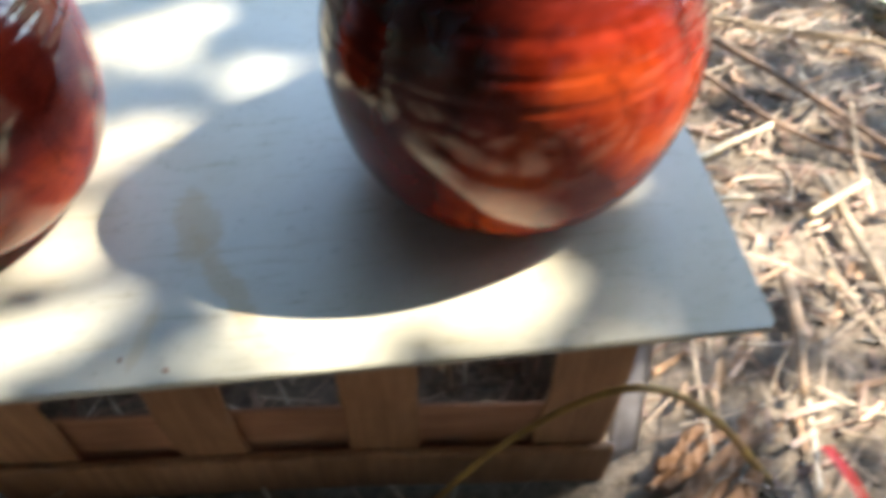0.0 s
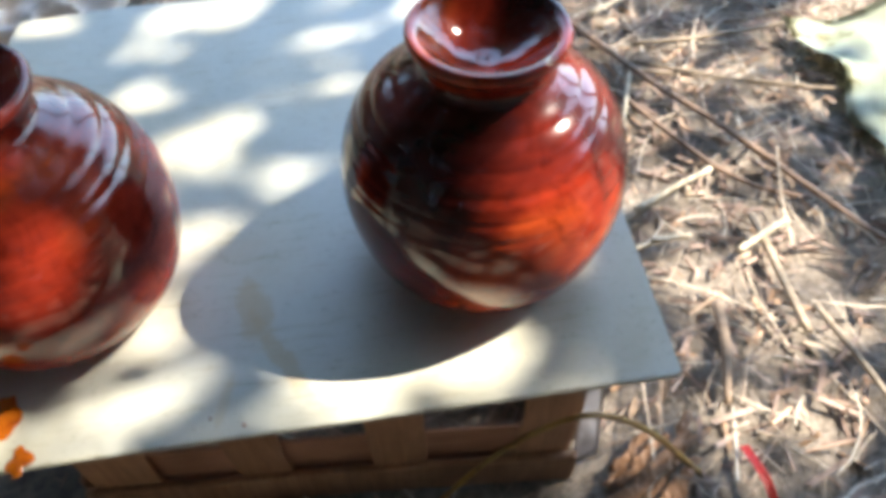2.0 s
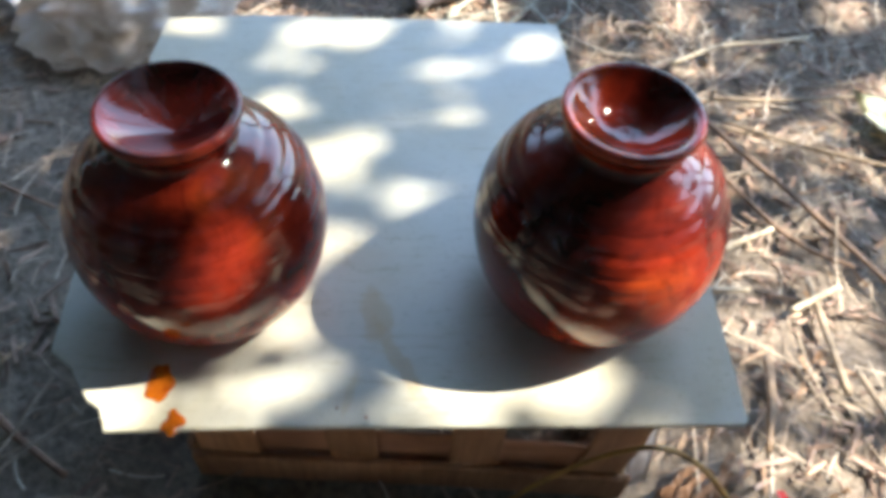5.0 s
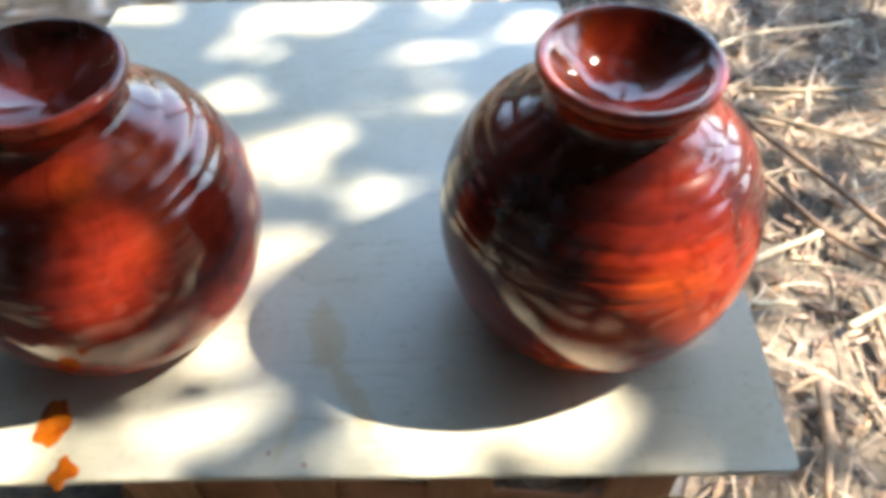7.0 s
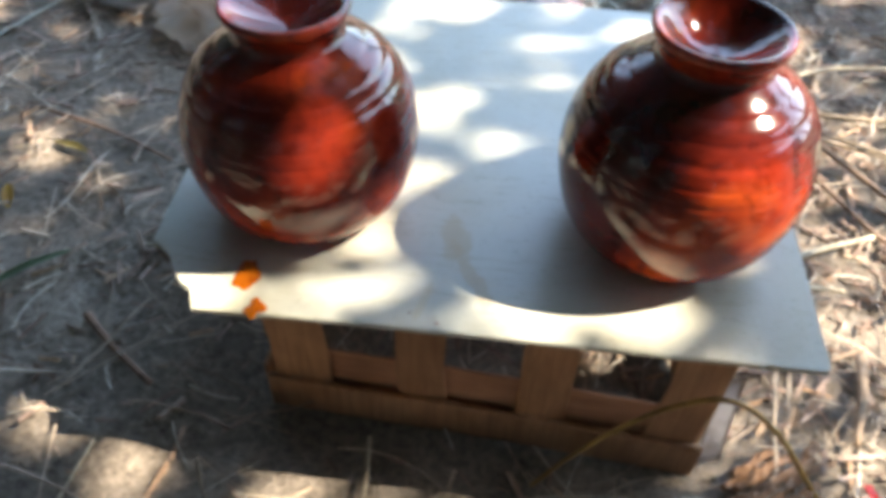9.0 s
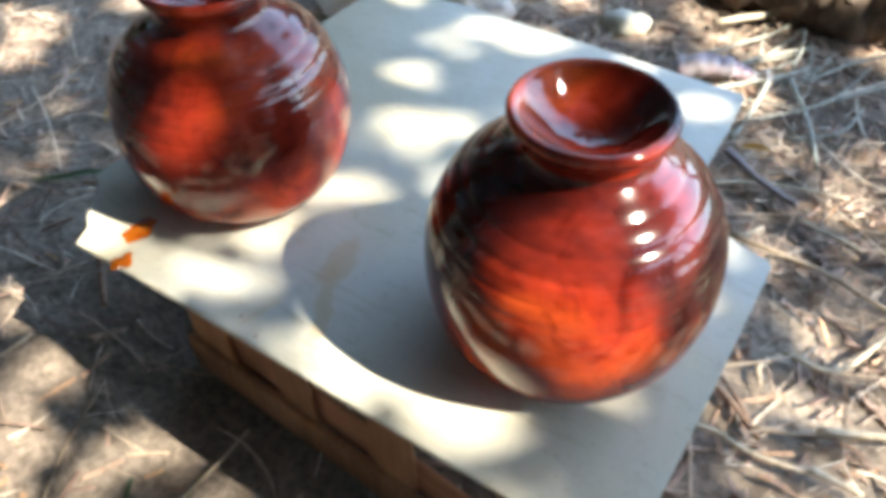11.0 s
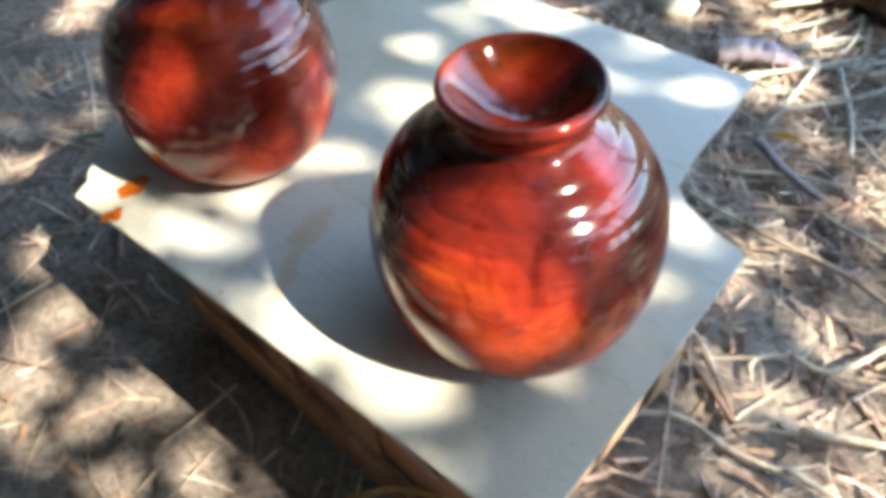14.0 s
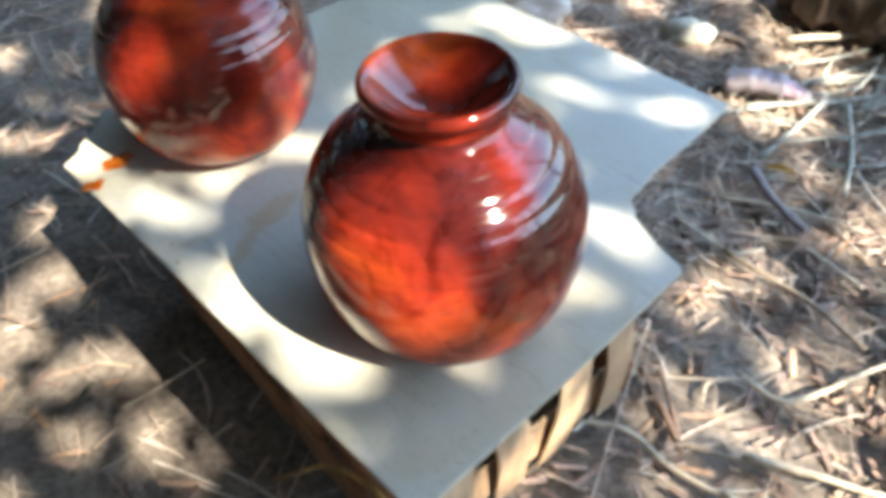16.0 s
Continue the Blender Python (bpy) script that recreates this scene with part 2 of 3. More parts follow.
LACQUER_B = lacquer_material("lacquered_wood_b", 1.91)
LACQUER_RIM = lacquer_material("lacquered_wood_rim", 0.83, 0.03)
CROWN = leaf_material("crown_leaf", (0.03, 0.055, 0.018), (0.07, 0.10, 0.035))
SCREEN_LEAF = leaf_material("screen_leaf", (0.022, 0.038, 0.014), (0.05, 0.072, 0.028))
BARK = wood_material("bark", (0.07, 0.052, 0.042), (0.19, 0.145, 0.115), (20, 20, 5), 0.9)


# ---- ground ----
def build_ground():
    n = 260
    xs = np.linspace(-1.0, 1.5, n)
    ys = np.linspace(-0.9, 2.0, n)
    xs = np.r_[-60, -20, -6, -2.5, xs, 3, 7, 20, 60]
    ys = np.r_[-60, -20, -6, -2.4, ys, 3.5, 8, 20, 60]
    verts = [(x, y, soil_height(x, y)) for y in ys for x in xs]
    w = len(xs)
    faces = [(j * w + i, j * w + i + 1, (j + 1) * w + i + 1, (j + 1) * w + i) for j in range(len(ys) - 1) for i in range(w - 1)]
    return tagged(joined("ground", verts, faces, SOIL, True), "bare brown garden soil strewn with dry litter", "ground", kind="structure")


build_ground()


# ---- crate under the board ----
def slab(x0, x1, y0, y1, z0, z1, warp=0.0, lean=0.0, cut=6, bevel=0.0006):
    """A thin wooden strip, cut along its longest side, slightly bowed, leaning sideways."""
    bm = bmesh.new()
    bmesh.ops.create_cube(bm, size=1)
    size = Vector((x1 - x0, y1 - y0, z1 - z0))
    mid = Vector((x0 + x1, y0 + y1, z0 + z1)) / 2
    for v in bm.verts:
        v.co = Vector((v.co.x * size.x, v.co.y * size.y, v.co.z * size.z))
    axis = max(range(3), key=lambda k: size[k])
    edges = [e for e in bm.edges if abs((e.verts[0].co - e.verts[1].co)[axis]) > size[axis] * 0.9]
    bmesh.ops.subdivide_edges(bm, edges=edges, cuts=cut)
    thin = min(range(3), key=lambda k: size[k])
    wide = 3 - axis - thin
    for v in bm.verts:
        s = v.co[axis] / size[axis]
        v.co[thin] += warp * (0.25 - s * s) * 4
        v.co[wide] += lean * s + 0.0012 * math.sin(9 * s + 40 * mid.x)
        v.co += mid
    if bevel:
        bmesh.ops.bevel(bm, geom=[e for e in bm.edges if e.is_manifold and e.calc_face_angle() > 1.0], offset=bevel, segments=1, affect="EDGES")
    return bm


def build_crate():
    crate = tagged(new("basket_crate"), "split-wood basket crate with woven upright splints, standing on the soil", "crate")
    x0, x1, y0, y1 = 0.022, 0.357, 0.022, 0.236
    top = BOARD_Z - 0.006
    for k, (a, b, lean) in enumerate(((0.024, 0.070, -0.006), (0.124, 0.161, -0.005), (0.217, 0.255, 0.004), (0.318, 0.355, 0.003))):
        part("upright_splint", slab(a, b, y0 - 0.003, y0, 0.012, top, -0.002, lean), SPLINT, crate)
        part("upright_splint", slab(a, b, y1, y1 + 0.003, 0.012, top, 0.002, -lean), SPLINT, crate)
    for k, a in enumerate((0.040, 0.120, 0.196)):
        part("upright_splint", slab(x0 - 0.003, x0, a, a + 0.036, 0.012, top, -0.003, -0.006 * (-1) ** k), SPLINT, crate)
    for a, b, bow, lean in ((0.040, 0.068, 0.004, 0.010), (0.086, 0.116, 0.008, -0.014), (0.144, 0.174, 0.007, 0.014), (0.194, 0.222, 0.006, -0.012)):
        part("upright_splint", slab(x1 + 0.0042, x1 + 0.0067, a, b, 0.004, top - 0.001, bow, lean, 12), SUNLIT_SPLINT, crate, "splint bowing out of the side, paled as if sunlit")
    part("woven_band", slab(x1 + 0.0005, x1 + 0.0030, y0 + 0.004, y1 - 0.004, 0.020, 0.066, 0.002), SUNLIT_SPLINT, crate, "band woven behind the splints, paled as if sunlit")
    for z0, z1 in ((0.030, 0.078),):
        part("woven_band", slab(x0, x1, y0 + 0.0005, y0 + 0.003, z0, z1, 0.001), BAND, crate)
        part("woven_band", slab(x0, x1, y1 - 0.003, y1 - 0.0005, z0, z1, -0.001), BAND, crate)
        part("woven_band", slab(x0 + 0.0005, x0 + 0.003, y0 + 0.004, y1 - 0.004, z0, z1), BAND, crate)
    part("bottom_rail", slab(x0 - 0.004, x1 + 0.004, y0 - 0.010, y0 - 0.004, 0.002, 0.042, 0.001, 0, 6, 0.0015), SPLINT, crate)
    part("bottom_rail", slab(x0 - 0.004, x1 + 0.004, y1 + 0.004, y1 + 0.010, 0.002, 0.042, 0.001, 0, 6, 0.0015), SPLINT, crate)
    part("bottom_rail", slab(x0 - 0.010, x0 - 0.0045, y0, y1, 0.002, 0.042, 0, 0, 6, 0.0015), SPLINT, crate)
    part("bottom_rail", slab(x1 - 0.010, x1 - 0.0045, y0 + 0.006, y1 - 0.006, 0.002, 0.016, 0, 0, 6, 0.0015), SPLINT, crate)
    # the crate stands a little askew under the board, its far end set back
    crate.matrix_world = Matrix.Translation((0.357, 0.019, 0)) @ Matrix.Rotation(radians(-4.4), 4, "Z") @ Matrix.Translation((-0.357, -0.019, 0))
    return crate


build_crate()


# ---- the board ----
def build_board():
    outline = [(0.0, 0.0), (0.10, 0.001), (0.20, 0.0), (0.30, -0.001), (0.397, -0.0015), (0.4, 0.002), (0.402, 0.11), (0.4025, 0.229), (0.398, 0.233), (0.378, 0.238), (0.352, 0.25),
               (0.338, 0.264), (0.333, 0.30), (0.332, 0.36), (0.3295, 0.404), (0.326, 0.407), (0.20, 0.410), (0.05, 0.411), (-0.032, 0.404), (-0.038, 0.35), (-0.044, 0.25),
               (-0.046, 0.15), (-0.045, 0.055), (-0.030, 0.044), (-0.015, 0.021), (-0.006, 0.015)]
    bm = bmesh.new()
    vs = [bm.verts.new((x, y, BOARD_Z)) for x, y in outline]
    f = bm.faces.new(vs)
    out = bmesh.ops.extrude_face_region(bm, geom=[f])
    for v in out["geom"]:
        if isinstance(v, bmesh.types.BMVert):
            v.co.z -= 0.004
    bmesh.ops.recalc_face_normals(bm, faces=bm.faces)
    bmesh.ops.bevel(bm, geom=[e for e in bm.edges if e.is_manifold and e.calc_face_angle() > 1.2 and abs(e.verts[0].co.z - e.verts[1].co.z) < 1e-5], offset=0.0007, segments=2, affect="EDGES")
    board = thing("board", bm, BOARD, "pale grey-green painted board with stains and drips, lying on the crate", "board", smooth=False)
    drip, t, b = shader("dried_lacquer", (0.45, 0.10, 0.01), 0.15)
    cloud = noise_fac(t, coords(t), 90.0, 3)
    t.links.new(ramp(t, cloud, [(0.3, (0.22, 0.035, 0.005)), (0.65, (0.50, 0.14, 0.012))]), b.inputs["Base Color"])
    for x, y, r, k in ((0.0280, 0.0320, 0.0115, 1), (0.0405, 0.0052, 0.0080, 3), (0.157, 0.0068, 0.0016, 5), (0.139, 0.0135, 0.0014, 6)):
        bm = bmesh.new()
        rim = []
        c = bm.verts.new((x, y, BOARD_Z + 0.0012 * min(1, r / 0.006)))
        for i in range(40):
            a = i * math.pi / 20
            q = r * (1 + 0.55 * noise.noise((math.cos(a) * 1.3, math.sin(a) * 1.3, k * 5.13)) + 0.2 * noise.noise((math.cos(a) * 2, math.sin(a) * 2, k * 2.7)))
            rim.append((bm.verts.new((x + 0.8 * q * 0.8 * math.cos(a), y + 0.8 * q * math.sin(a), BOARD_Z + 0.0009 * min(1, r / 0.006))),
                        bm.verts.new((x + q * 0.8 * math.cos(a), y + q * math.sin(a), BOARD_Z + 0.0001))))
        for i in range(40):
            (p, q), (u, w) = rim[i], rim[(i + 1) % 40]
            bm.faces.new((c, p, u))
            bm.faces.new((p, q, w, u))
        part("lacquer_drip", bm, drip if r > 0.003 else CHIP, board, "orange dried lacquer drip" if r > 0.003 else "small dark speck", True)


build_board()


# ---- the vases ----
def build_vase(x, y, scale, lift, material, rim_material, label, turn, round_bowl):
    """A turned vase: the round body with ring grooves on its shoulder, and the flared rim with a bowl inside."""
    rings = ((0.1285, 0.1375, 0.0011), (0.1195, 0.1285, 0.0014), (0.1098, 0.1195, 0.0013), (0.1025, 0.1098, 0.0006))      # turned steps of the shoulder: from, to, bulge
    lower = [(0.0, 0.0015), (0.041, 0.0015), (0.0450, 0.0), (0.0505, 0.0010), (0.0575, 0.0042), (0.0643, 0.0100), (0.0704, 0.0185), (0.0752, 0.030), (0.0784, 0.043), (0.0802, 0.055), (0.0806, 0.067),
             (0.0793, 0.081), (0.0754, 0.0955), (0.0690, 0.1085), (0.0600, 0.1195), (0.0490, 0.128), (0.0392, 0.134), (0.0345, 0.1385), (0.0335, 0.1420)]
    upper = [(0.0335, 0.1420), (0.0345, 0.1465), (0.0375, 0.1510), (0.0400, 0.1545), (0.0405, 0.1570), (0.0395, 0.1592), (0.0375, 0.1598), *((r, 0.1400 + 0.0184 * (r / 0.0345) - 0.0052 * round_bowl * math.sin(math.pi * r / 0.0345)) for r in (0.0345, 0.0300, 0.0240, 0.0170, 0.0085, 0.0030)), (0.0, 0.1398)]
    vase = tagged(new("vase"), label, "vase", "vases on the board")
    for name, rough_profile, words in (("body", lower, ""), ("flared_rim", upper, "flared rim with a hollowed bowl")):
        profile = []
        for q in smooth_line([(r, h, 0) for r, h in rough_profile], 10):
            r, h = max(q.x, 0.0), q.y
            if name == "body" and h > 0.08:
                for lo, hi, bulge in rings:
                    if lo < h < hi:
                        r += bulge * (math.sin(math.pi * (h - lo) / (hi - lo)) ** 0.8 - 0.45)
                r -= 0.0005 * math.exp(-((h - 0.0985) / 0.0009) ** 2) + 0.0004 * math.exp(-((h - 0.0885) / 0.0009) ** 2)
            profile.append((r * scale, h * lift))
        if name == "body":
            profile[0] = (0.0, profile[0][1])
        else:
            profile[-1] = (0.0, profile[-1][1])
        part(name, lathe(profile, 112), material if name == "body" else rim_material, vase, words, True)
    vase.matrix_world = pose(x, y, BOARD_Z + 0.0003, 0, 0, turn)
    return vase


build_vase(0.0524, 0.1167, 0.98, 0.965, LACQUER_A, LACQUER_A, "round red-brown lacquered wooden vase beside orange drips on the board", 290, 0.25)
build_vase(0.3062, 0.1143, 1.0, 1.0, LACQUER_B, LACQUER_RIM, "round red-brown lacquered wooden vase near the notched board edge", 50, 1.0)


# ---- litter on the soil ----
rng = random.Random(5)


def spot(dense, straw=0.30):
    """A random place on the soil outside the crate, likelier where the litter lies thick."""
    while True:
        x, y = rng.uniform(-0.75, 1.35), rng.uniform(-0.55, 1.75)
        if 0.0 < x < 0.372 and 0.0 < y < 0.25 and not (0.04 < x < 0.34 and 0.04 < y < 0.22):
            continue
        thick = 0.22 + 0.78 * min(1, max(0, (x - 0.1 + max(0, y - 0.3)) / 0.4))
        if 0.36 < x < 0.85 and y < 0.40 and rng.random() < straw:
            continue
        if y < 0.0 and x < 0.36 and rng.random() < 0.6:
            continue
        if rng.random() < dense + (1 - dense) * thick:
            return x, y


def scatter_straw(count, length, radius, lift, seed):
    rng.seed(seed)
    verts, faces = [], []
    for _ in range(count):
        x, y = spot(0.15, 0.62)
        l, a = rng.uniform(*length), rng.gauss(0.5, 1.0)
        n = 5
        bend = rng.gauss(0, 0.5)
        line, px, py = [], x, y
        base = rng.uniform(0.001, lift)
        tilt = rng.gauss(0, 0.10)
        for i in range(n):
            s = i / (n - 1) - 0.5
            line.append((px, py, soil_height(px, py) + base + max(-base, tilt * s * l) + 0.001))
            px += math.cos(a + bend * s) * l / (n - 1)
            py += math.sin(a + bend * s) * l / (n - 1)
        v, f = tube(line, rng.uniform(*radius), 4, 0.6, 0.6)
        k = len(verts)
        verts += v
        faces += [tuple(i + k for i in q) for q in f]
    return verts, faces


def scatter_chips(count, seed, size):
    rng.seed(seed)
    verts, faces = [], []
    for _ in range(count):
        x, y = spot(0.12)
        l = rng.uniform(*size)
        w, h = min(l * rng.uniform(0.06, 0.24), 0.0048), rng.uniform(0.0006, 0.002)
        m = Matrix.Translation((x, y, soil_height(x, y) + rng.uniform(0.001, 0.008))) @ Euler((rng.gauss(0, 0.3), rng.gauss(0, 0.25), rng.uniform(0, 6.3))).to_matrix().to_4x4()
        k = len(verts)
        j = [rng.uniform(0.6, 1.0) for _ in range(8)]
        for i, (sx, sy, sz) in enumerate((a, b, c) for c in (-1, 1) for a, b in ((-1, -1), (1, -1), (1, 1), (-1, 1))):
            verts.append(tuple(m @ Vector((sx * l / 2 * j[i], sy * w / 2 * j[(i * 3) % 8], sz * h / 2 + 0.1 * w * (sy > 0)))))
        faces += [tuple(i + k for i in q) for q in ((3, 2, 1, 0), (4, 5, 6, 7), (0, 1, 5, 4), (1, 2, 6, 5), (2, 3, 7, 6), (3, 0, 4, 7))]
    return verts, faces


def scatter_leaves(count, seed, size):
    rng.seed(seed)
    verts, faces = [], []
    for _ in range(count):
        x, y = spot(0.15)
        l = rng.uniform(*size)
        w = l * rng.uniform(0.16, 0.45)
        curl, arch = rng.uniform(0.1, 0.5), rng.uniform(-0.1, 0.25)
        m = Matrix.Translation((x, y, soil_height(x, y) + rng.uniform(0.003, 0.010))) @ Euler((rng.gauss(0, 0.35), rng.gauss(0, 0.2), rng.uniform(0, 6.3))).to_matrix().to_4x4()
        k, n = len(verts), 7
        for i in range(n):
            s = i / (n - 1)
            half = w / 2 * math.sin(math.pi * (0.04 + 0.94 * s)) ** 0.8
            z = arch * l * math.sin(math.pi * s)
            for side in (-1, 0, 1):
                verts.append(tuple(m @ Vector(((s - 0.5) * l, side * half, z + curl * half * abs(side)))))
        for i in range(n - 1):
            for c in (0, 1):
                a = k + i * 3 + c
                faces.append((a, a + 3, a + 4, a + 1))
    return verts, faces


tagged(joined("straw_litter", *scatter_straw(15000, (0.012, 0.08), (0.0004, 0.0013), 0.012, 11), STRAW), "dry straw and grass stalks strewn over the soil", "straw", kind="stuff")
tagged(joined("long_straw_litter", *scatter_straw(700, (0.08, 0.22), (0.0008, 0.0018), 0.018, 12), STRAW), "long pale dry stalks lying over the litter", "straw", kind="stuff")
tagged(joined("bark_chips", *scatter_chips(19000, 13, (0.006, 0.042)), CHIP), "brown bark chips and wood shreds on the soil", "mulch", kind="stuff")
tagged(joined("dead_leaf_litter", *scatter_leaves(520, 14, (0.012, 0.032)), DEADLEAF), "curled brown dead leaves on the soil", "leaf litter", kind="stuff")


# ---- single sticks and stalks ----
def stick(points, radius, material, label, name="stick", lift=0.006, taper=0.7, group="sticks on the ground"):
    line = smooth_line([(x, y, soil_height(x, y) + lift + radius) for x, y in points], 6)
    line = [q + Vector((0, 0, 0.0015 * noise.noise(q * 40))) for q in line]
    v, f = tube(line, radius, 7, taper, 0.75)
    return thing(name, bm_from(v, f), material, label, name, True, group)


PALE, DARK, REDDISH = "pale dry stalk lying over the litter", "dark brown twig lying on the mulch", "reddish-brown twig lying on bare soil"
DARKTWIG = litter_material("dark_twig", [(0.0, (0.17, 0.105, 0.07)), (1.0, (0.28, 0.18, 0.12))])
PALESTALK = litter_material("pale_stalk", [(0.0, (0.48, 0.40, 0.28)), (1.0, (0.60, 0.54, 0.42))])
REDTWIG = litter_material("red_twig", [(0.0, (0.26, 0.15, 0.10)), (1.0, (0.36, 0.22, 0.15))])
MAUVE = litter_material("mauve_sheath", [(0.0, (0.24, 0.20, 0.20)), (1.0, (0.34, 0.29, 0.29))])
GREYSTALK = litter_material("grey_stalk", [(0.0, (0.30, 0.31, 0.26)), (1.0, (0.42, 0.43, 0.36))])
stick([(0.490, 0.56), (0.540, 0.445), (0.60, 0.33), (0.671, 0.187), (0.72, 0.09)], 0.0042, DARKTWIG, DARK, "twig", 0.012)
stick([(0.535, 0.448), (0.62, 0.42), (0.72, 0.381), (0.86, 0.35)], 0.0030, STICK, DARK, "twig", 0.010)
stick([(0.583, 0.222), (0.579, 0.15), (0.573, 0.09)], 0.0040, STICK, "flat grey-brown bark strip on the mulch", "bark_strip", 0.010, 0.9)
stick([(0.516, 0.133), (0.505, 0.09), (0.488, 0.042)], 0.0055, DEADLEAF, "rolled purplish-brown dead leaf on the mulch", "dead_leaf", 0.006, 0.5)
stick([(0.592, 0.115), (0.604, 0.03), (0.61, -0.06)], 0.0032, STICK, DARK, "twig", 0.010)
stick([(0.5515, 0.1795), (0.580, 0.193), (0.6086, 0.2058)], 0.0034, PALESTALK, "short pale cut stick on the mulch", "stick", 0.014, 0.95)
stick([(0.48, 0.243), (0.53, 0.268), (0.57, 0.286)], 0.0036, PALESTALK, PALE, "stalk", 0.010)
stick([(0.484, 0.208), (0.522, 0.209)], 0.0034, PALESTALK, PALE, "stalk", 0.008)
stick([(0.437, 0.307), (0.480, 0.312), (0.511, 0.377), (0.54, 0.45)], 0.0030, PALESTALK, "pale bent stalk lying over the litter", "stalk", 0.012)
stick([(0.437, 0.307), (0.425, 0.285), (0.432, 0.265)], 0.0026, PALESTALK, PALE, "stalk", 0.006)
stick([(0.362, 0.179), (0.403, 0.204), (0.450, 0.200), (0.50, 0.21)], 0.0028, PALESTALK, PALE, "stalk", 0.008)
stick([(0.437, 0.221), (0.50, 0.252), (0.551, 0.283)], 0.0024, STICK, PALE, "stalk", 0.008)
stick([(0.377, 0.262), (0.415, 0.238), (0.445, 0.216)], 0.0030, DARKTWIG, DARK, "twig", 0.006)
stick([(0.388, 0.272), (0.418, 0.245), (0.440, 0.222)], 0.0022, DARKTWIG, DARK, "twig", 0.005)
stick([(0.291, 0.438), (0.357, 0.430), (0.379, 0.460)], 0.0026, PALESTALK, "pale bent stalk lying over the litter", "stalk", 0.010)
stick([(0.353, 0.427), (0.440, 0.419), (0.501, 0.402)], 0.0036, STICK, PALE, "stalk", 0.010)
stick([(0.205, 0.815), (0.289, 0.906), (0.36, 0.97)], 0.0055, PALESTALK, PALE, "stalk", 0.02)
stick([(0.244, 0.658), (0.30, 0.72), (0.341, 0.782)], 0.0034, GREYSTALK, "grey-green dry stalk beside the wrapper", "stalk", 0.012)
stick([(0.308, 0.723), (0.310, 0.65), (0.306, 0.582)], 0.0034, GREYSTALK, "grey-green dry stalk beside the wrapper", "stalk", 0.014)
stick([(0.330, 0.742), (0.372, 0.66), (0.400, 0.583)], 0.0034, GREYSTALK, "grey-green dry stalk beside the wrapper", "stalk", 0.012)
stick([(0.249, 0.701), (0.29, 0.77), (0.326, 0.817)], 0.0030, GREYSTALK, "grey-green dry stalk beside the wrapper", "stalk", 0.016)
stick([(0.307, 0.497), (0.37, 0.53), (0.441, 0.544)], 0.0026, PALESTALK, PALE, "stalk", 0.012)
stick([(0.523, 0.557), (0.60, 0.60), (0.670, 0.606), (0.73, 0.63)], 0.0032, PALESTALK, PALE, "stalk", 0.012)
stick([(0.558, 0.494), (0.66, 0.495), (0.760, 0.508)], 0.0030, STICK, PALE, "stalk", 0.010)
stick([(0.549, 0.458), (0.63, 0.41), (0.710, 0.382)], 0.0028, STICK, PALE, "stalk", 0.014)
stick([(0.515, 0.417), (0.561, 0.313), (0.595, 0.261), (0.637, 0.236)], 0.0034, DARKTWIG, DARK, "twig", 0.008)
stick([(0.406, 0.486), (0.441, 0.475), (0.469, 0.465)], 0.0026, PALESTALK, PALE, "stalk", 0.012)
stick([(-0.155, 0.089), (-0.12, 0.060), (-0.076, 0.028)], 0.0040, REDTWIG, REDDISH, "twig", 0.004)
stick([(-0.50, 0.45), (-0.45, 0.575), (-0.40, 0.70)], 0.0032, GREYSTALK, PALE, "stalk", 0.006)
stick([(-0.33, 0.369), (-0.24, 0.34), (-0.157, 0.302)], 0.0030, REDTWIG, REDDISH, "twig", 0.004)

stick([(0.106, 0.010), (0.110, -0.03), (0.112, -0.064)], 0.0018, PALESTALK, "thin pale stalk on bare soil before the crate", "stalk", 0.010)
stick([(-0.125, -0.14), (-0.109, -0.095), (-0.097, -0.028)], 0.0018, PALESTALK, "thin pale stalk on bare soil before the crate", "stalk", 0.006)
stick([(-0.023, -0.025), (0.010, -0.085), (0.047, -0.146)], 0.0016, STICK, "thin grey-brown stalk on bare soil", "stalk", 0.005)
stick([(0.310, 0.560), (0.345, 0.532), (0.372, 0.518), (0.397, 0.507)], 0.0062, MAUVE, "mauve-grey curled leaf sheath over the stalks", "leaf_sheath", 0.010, 0.6)

rng.seed(77)
for _ in range(14):
    x, y, a, l = 0.33 + rng.uniform(-0.07, 0.10), 0.70 + rng.uniform(-0.10, 0.12), rng.gauss(0.9, 0.6), rng.uniform(0.05, 0.13)
    stick([(x - l * math.cos(a), y - l * math.sin(a)), (x + rng.gauss(0, 0.006), y + rng.gauss(0, 0.006)), (x + l * math.cos(a + 0.2), y + l * math.sin(a + 0.2))], rng.uniform(0.0016, 0.003),
          GREYSTALK, "grey-green dry stalk beside the wrapper", "stalk", rng.uniform(0.008, 0.02))

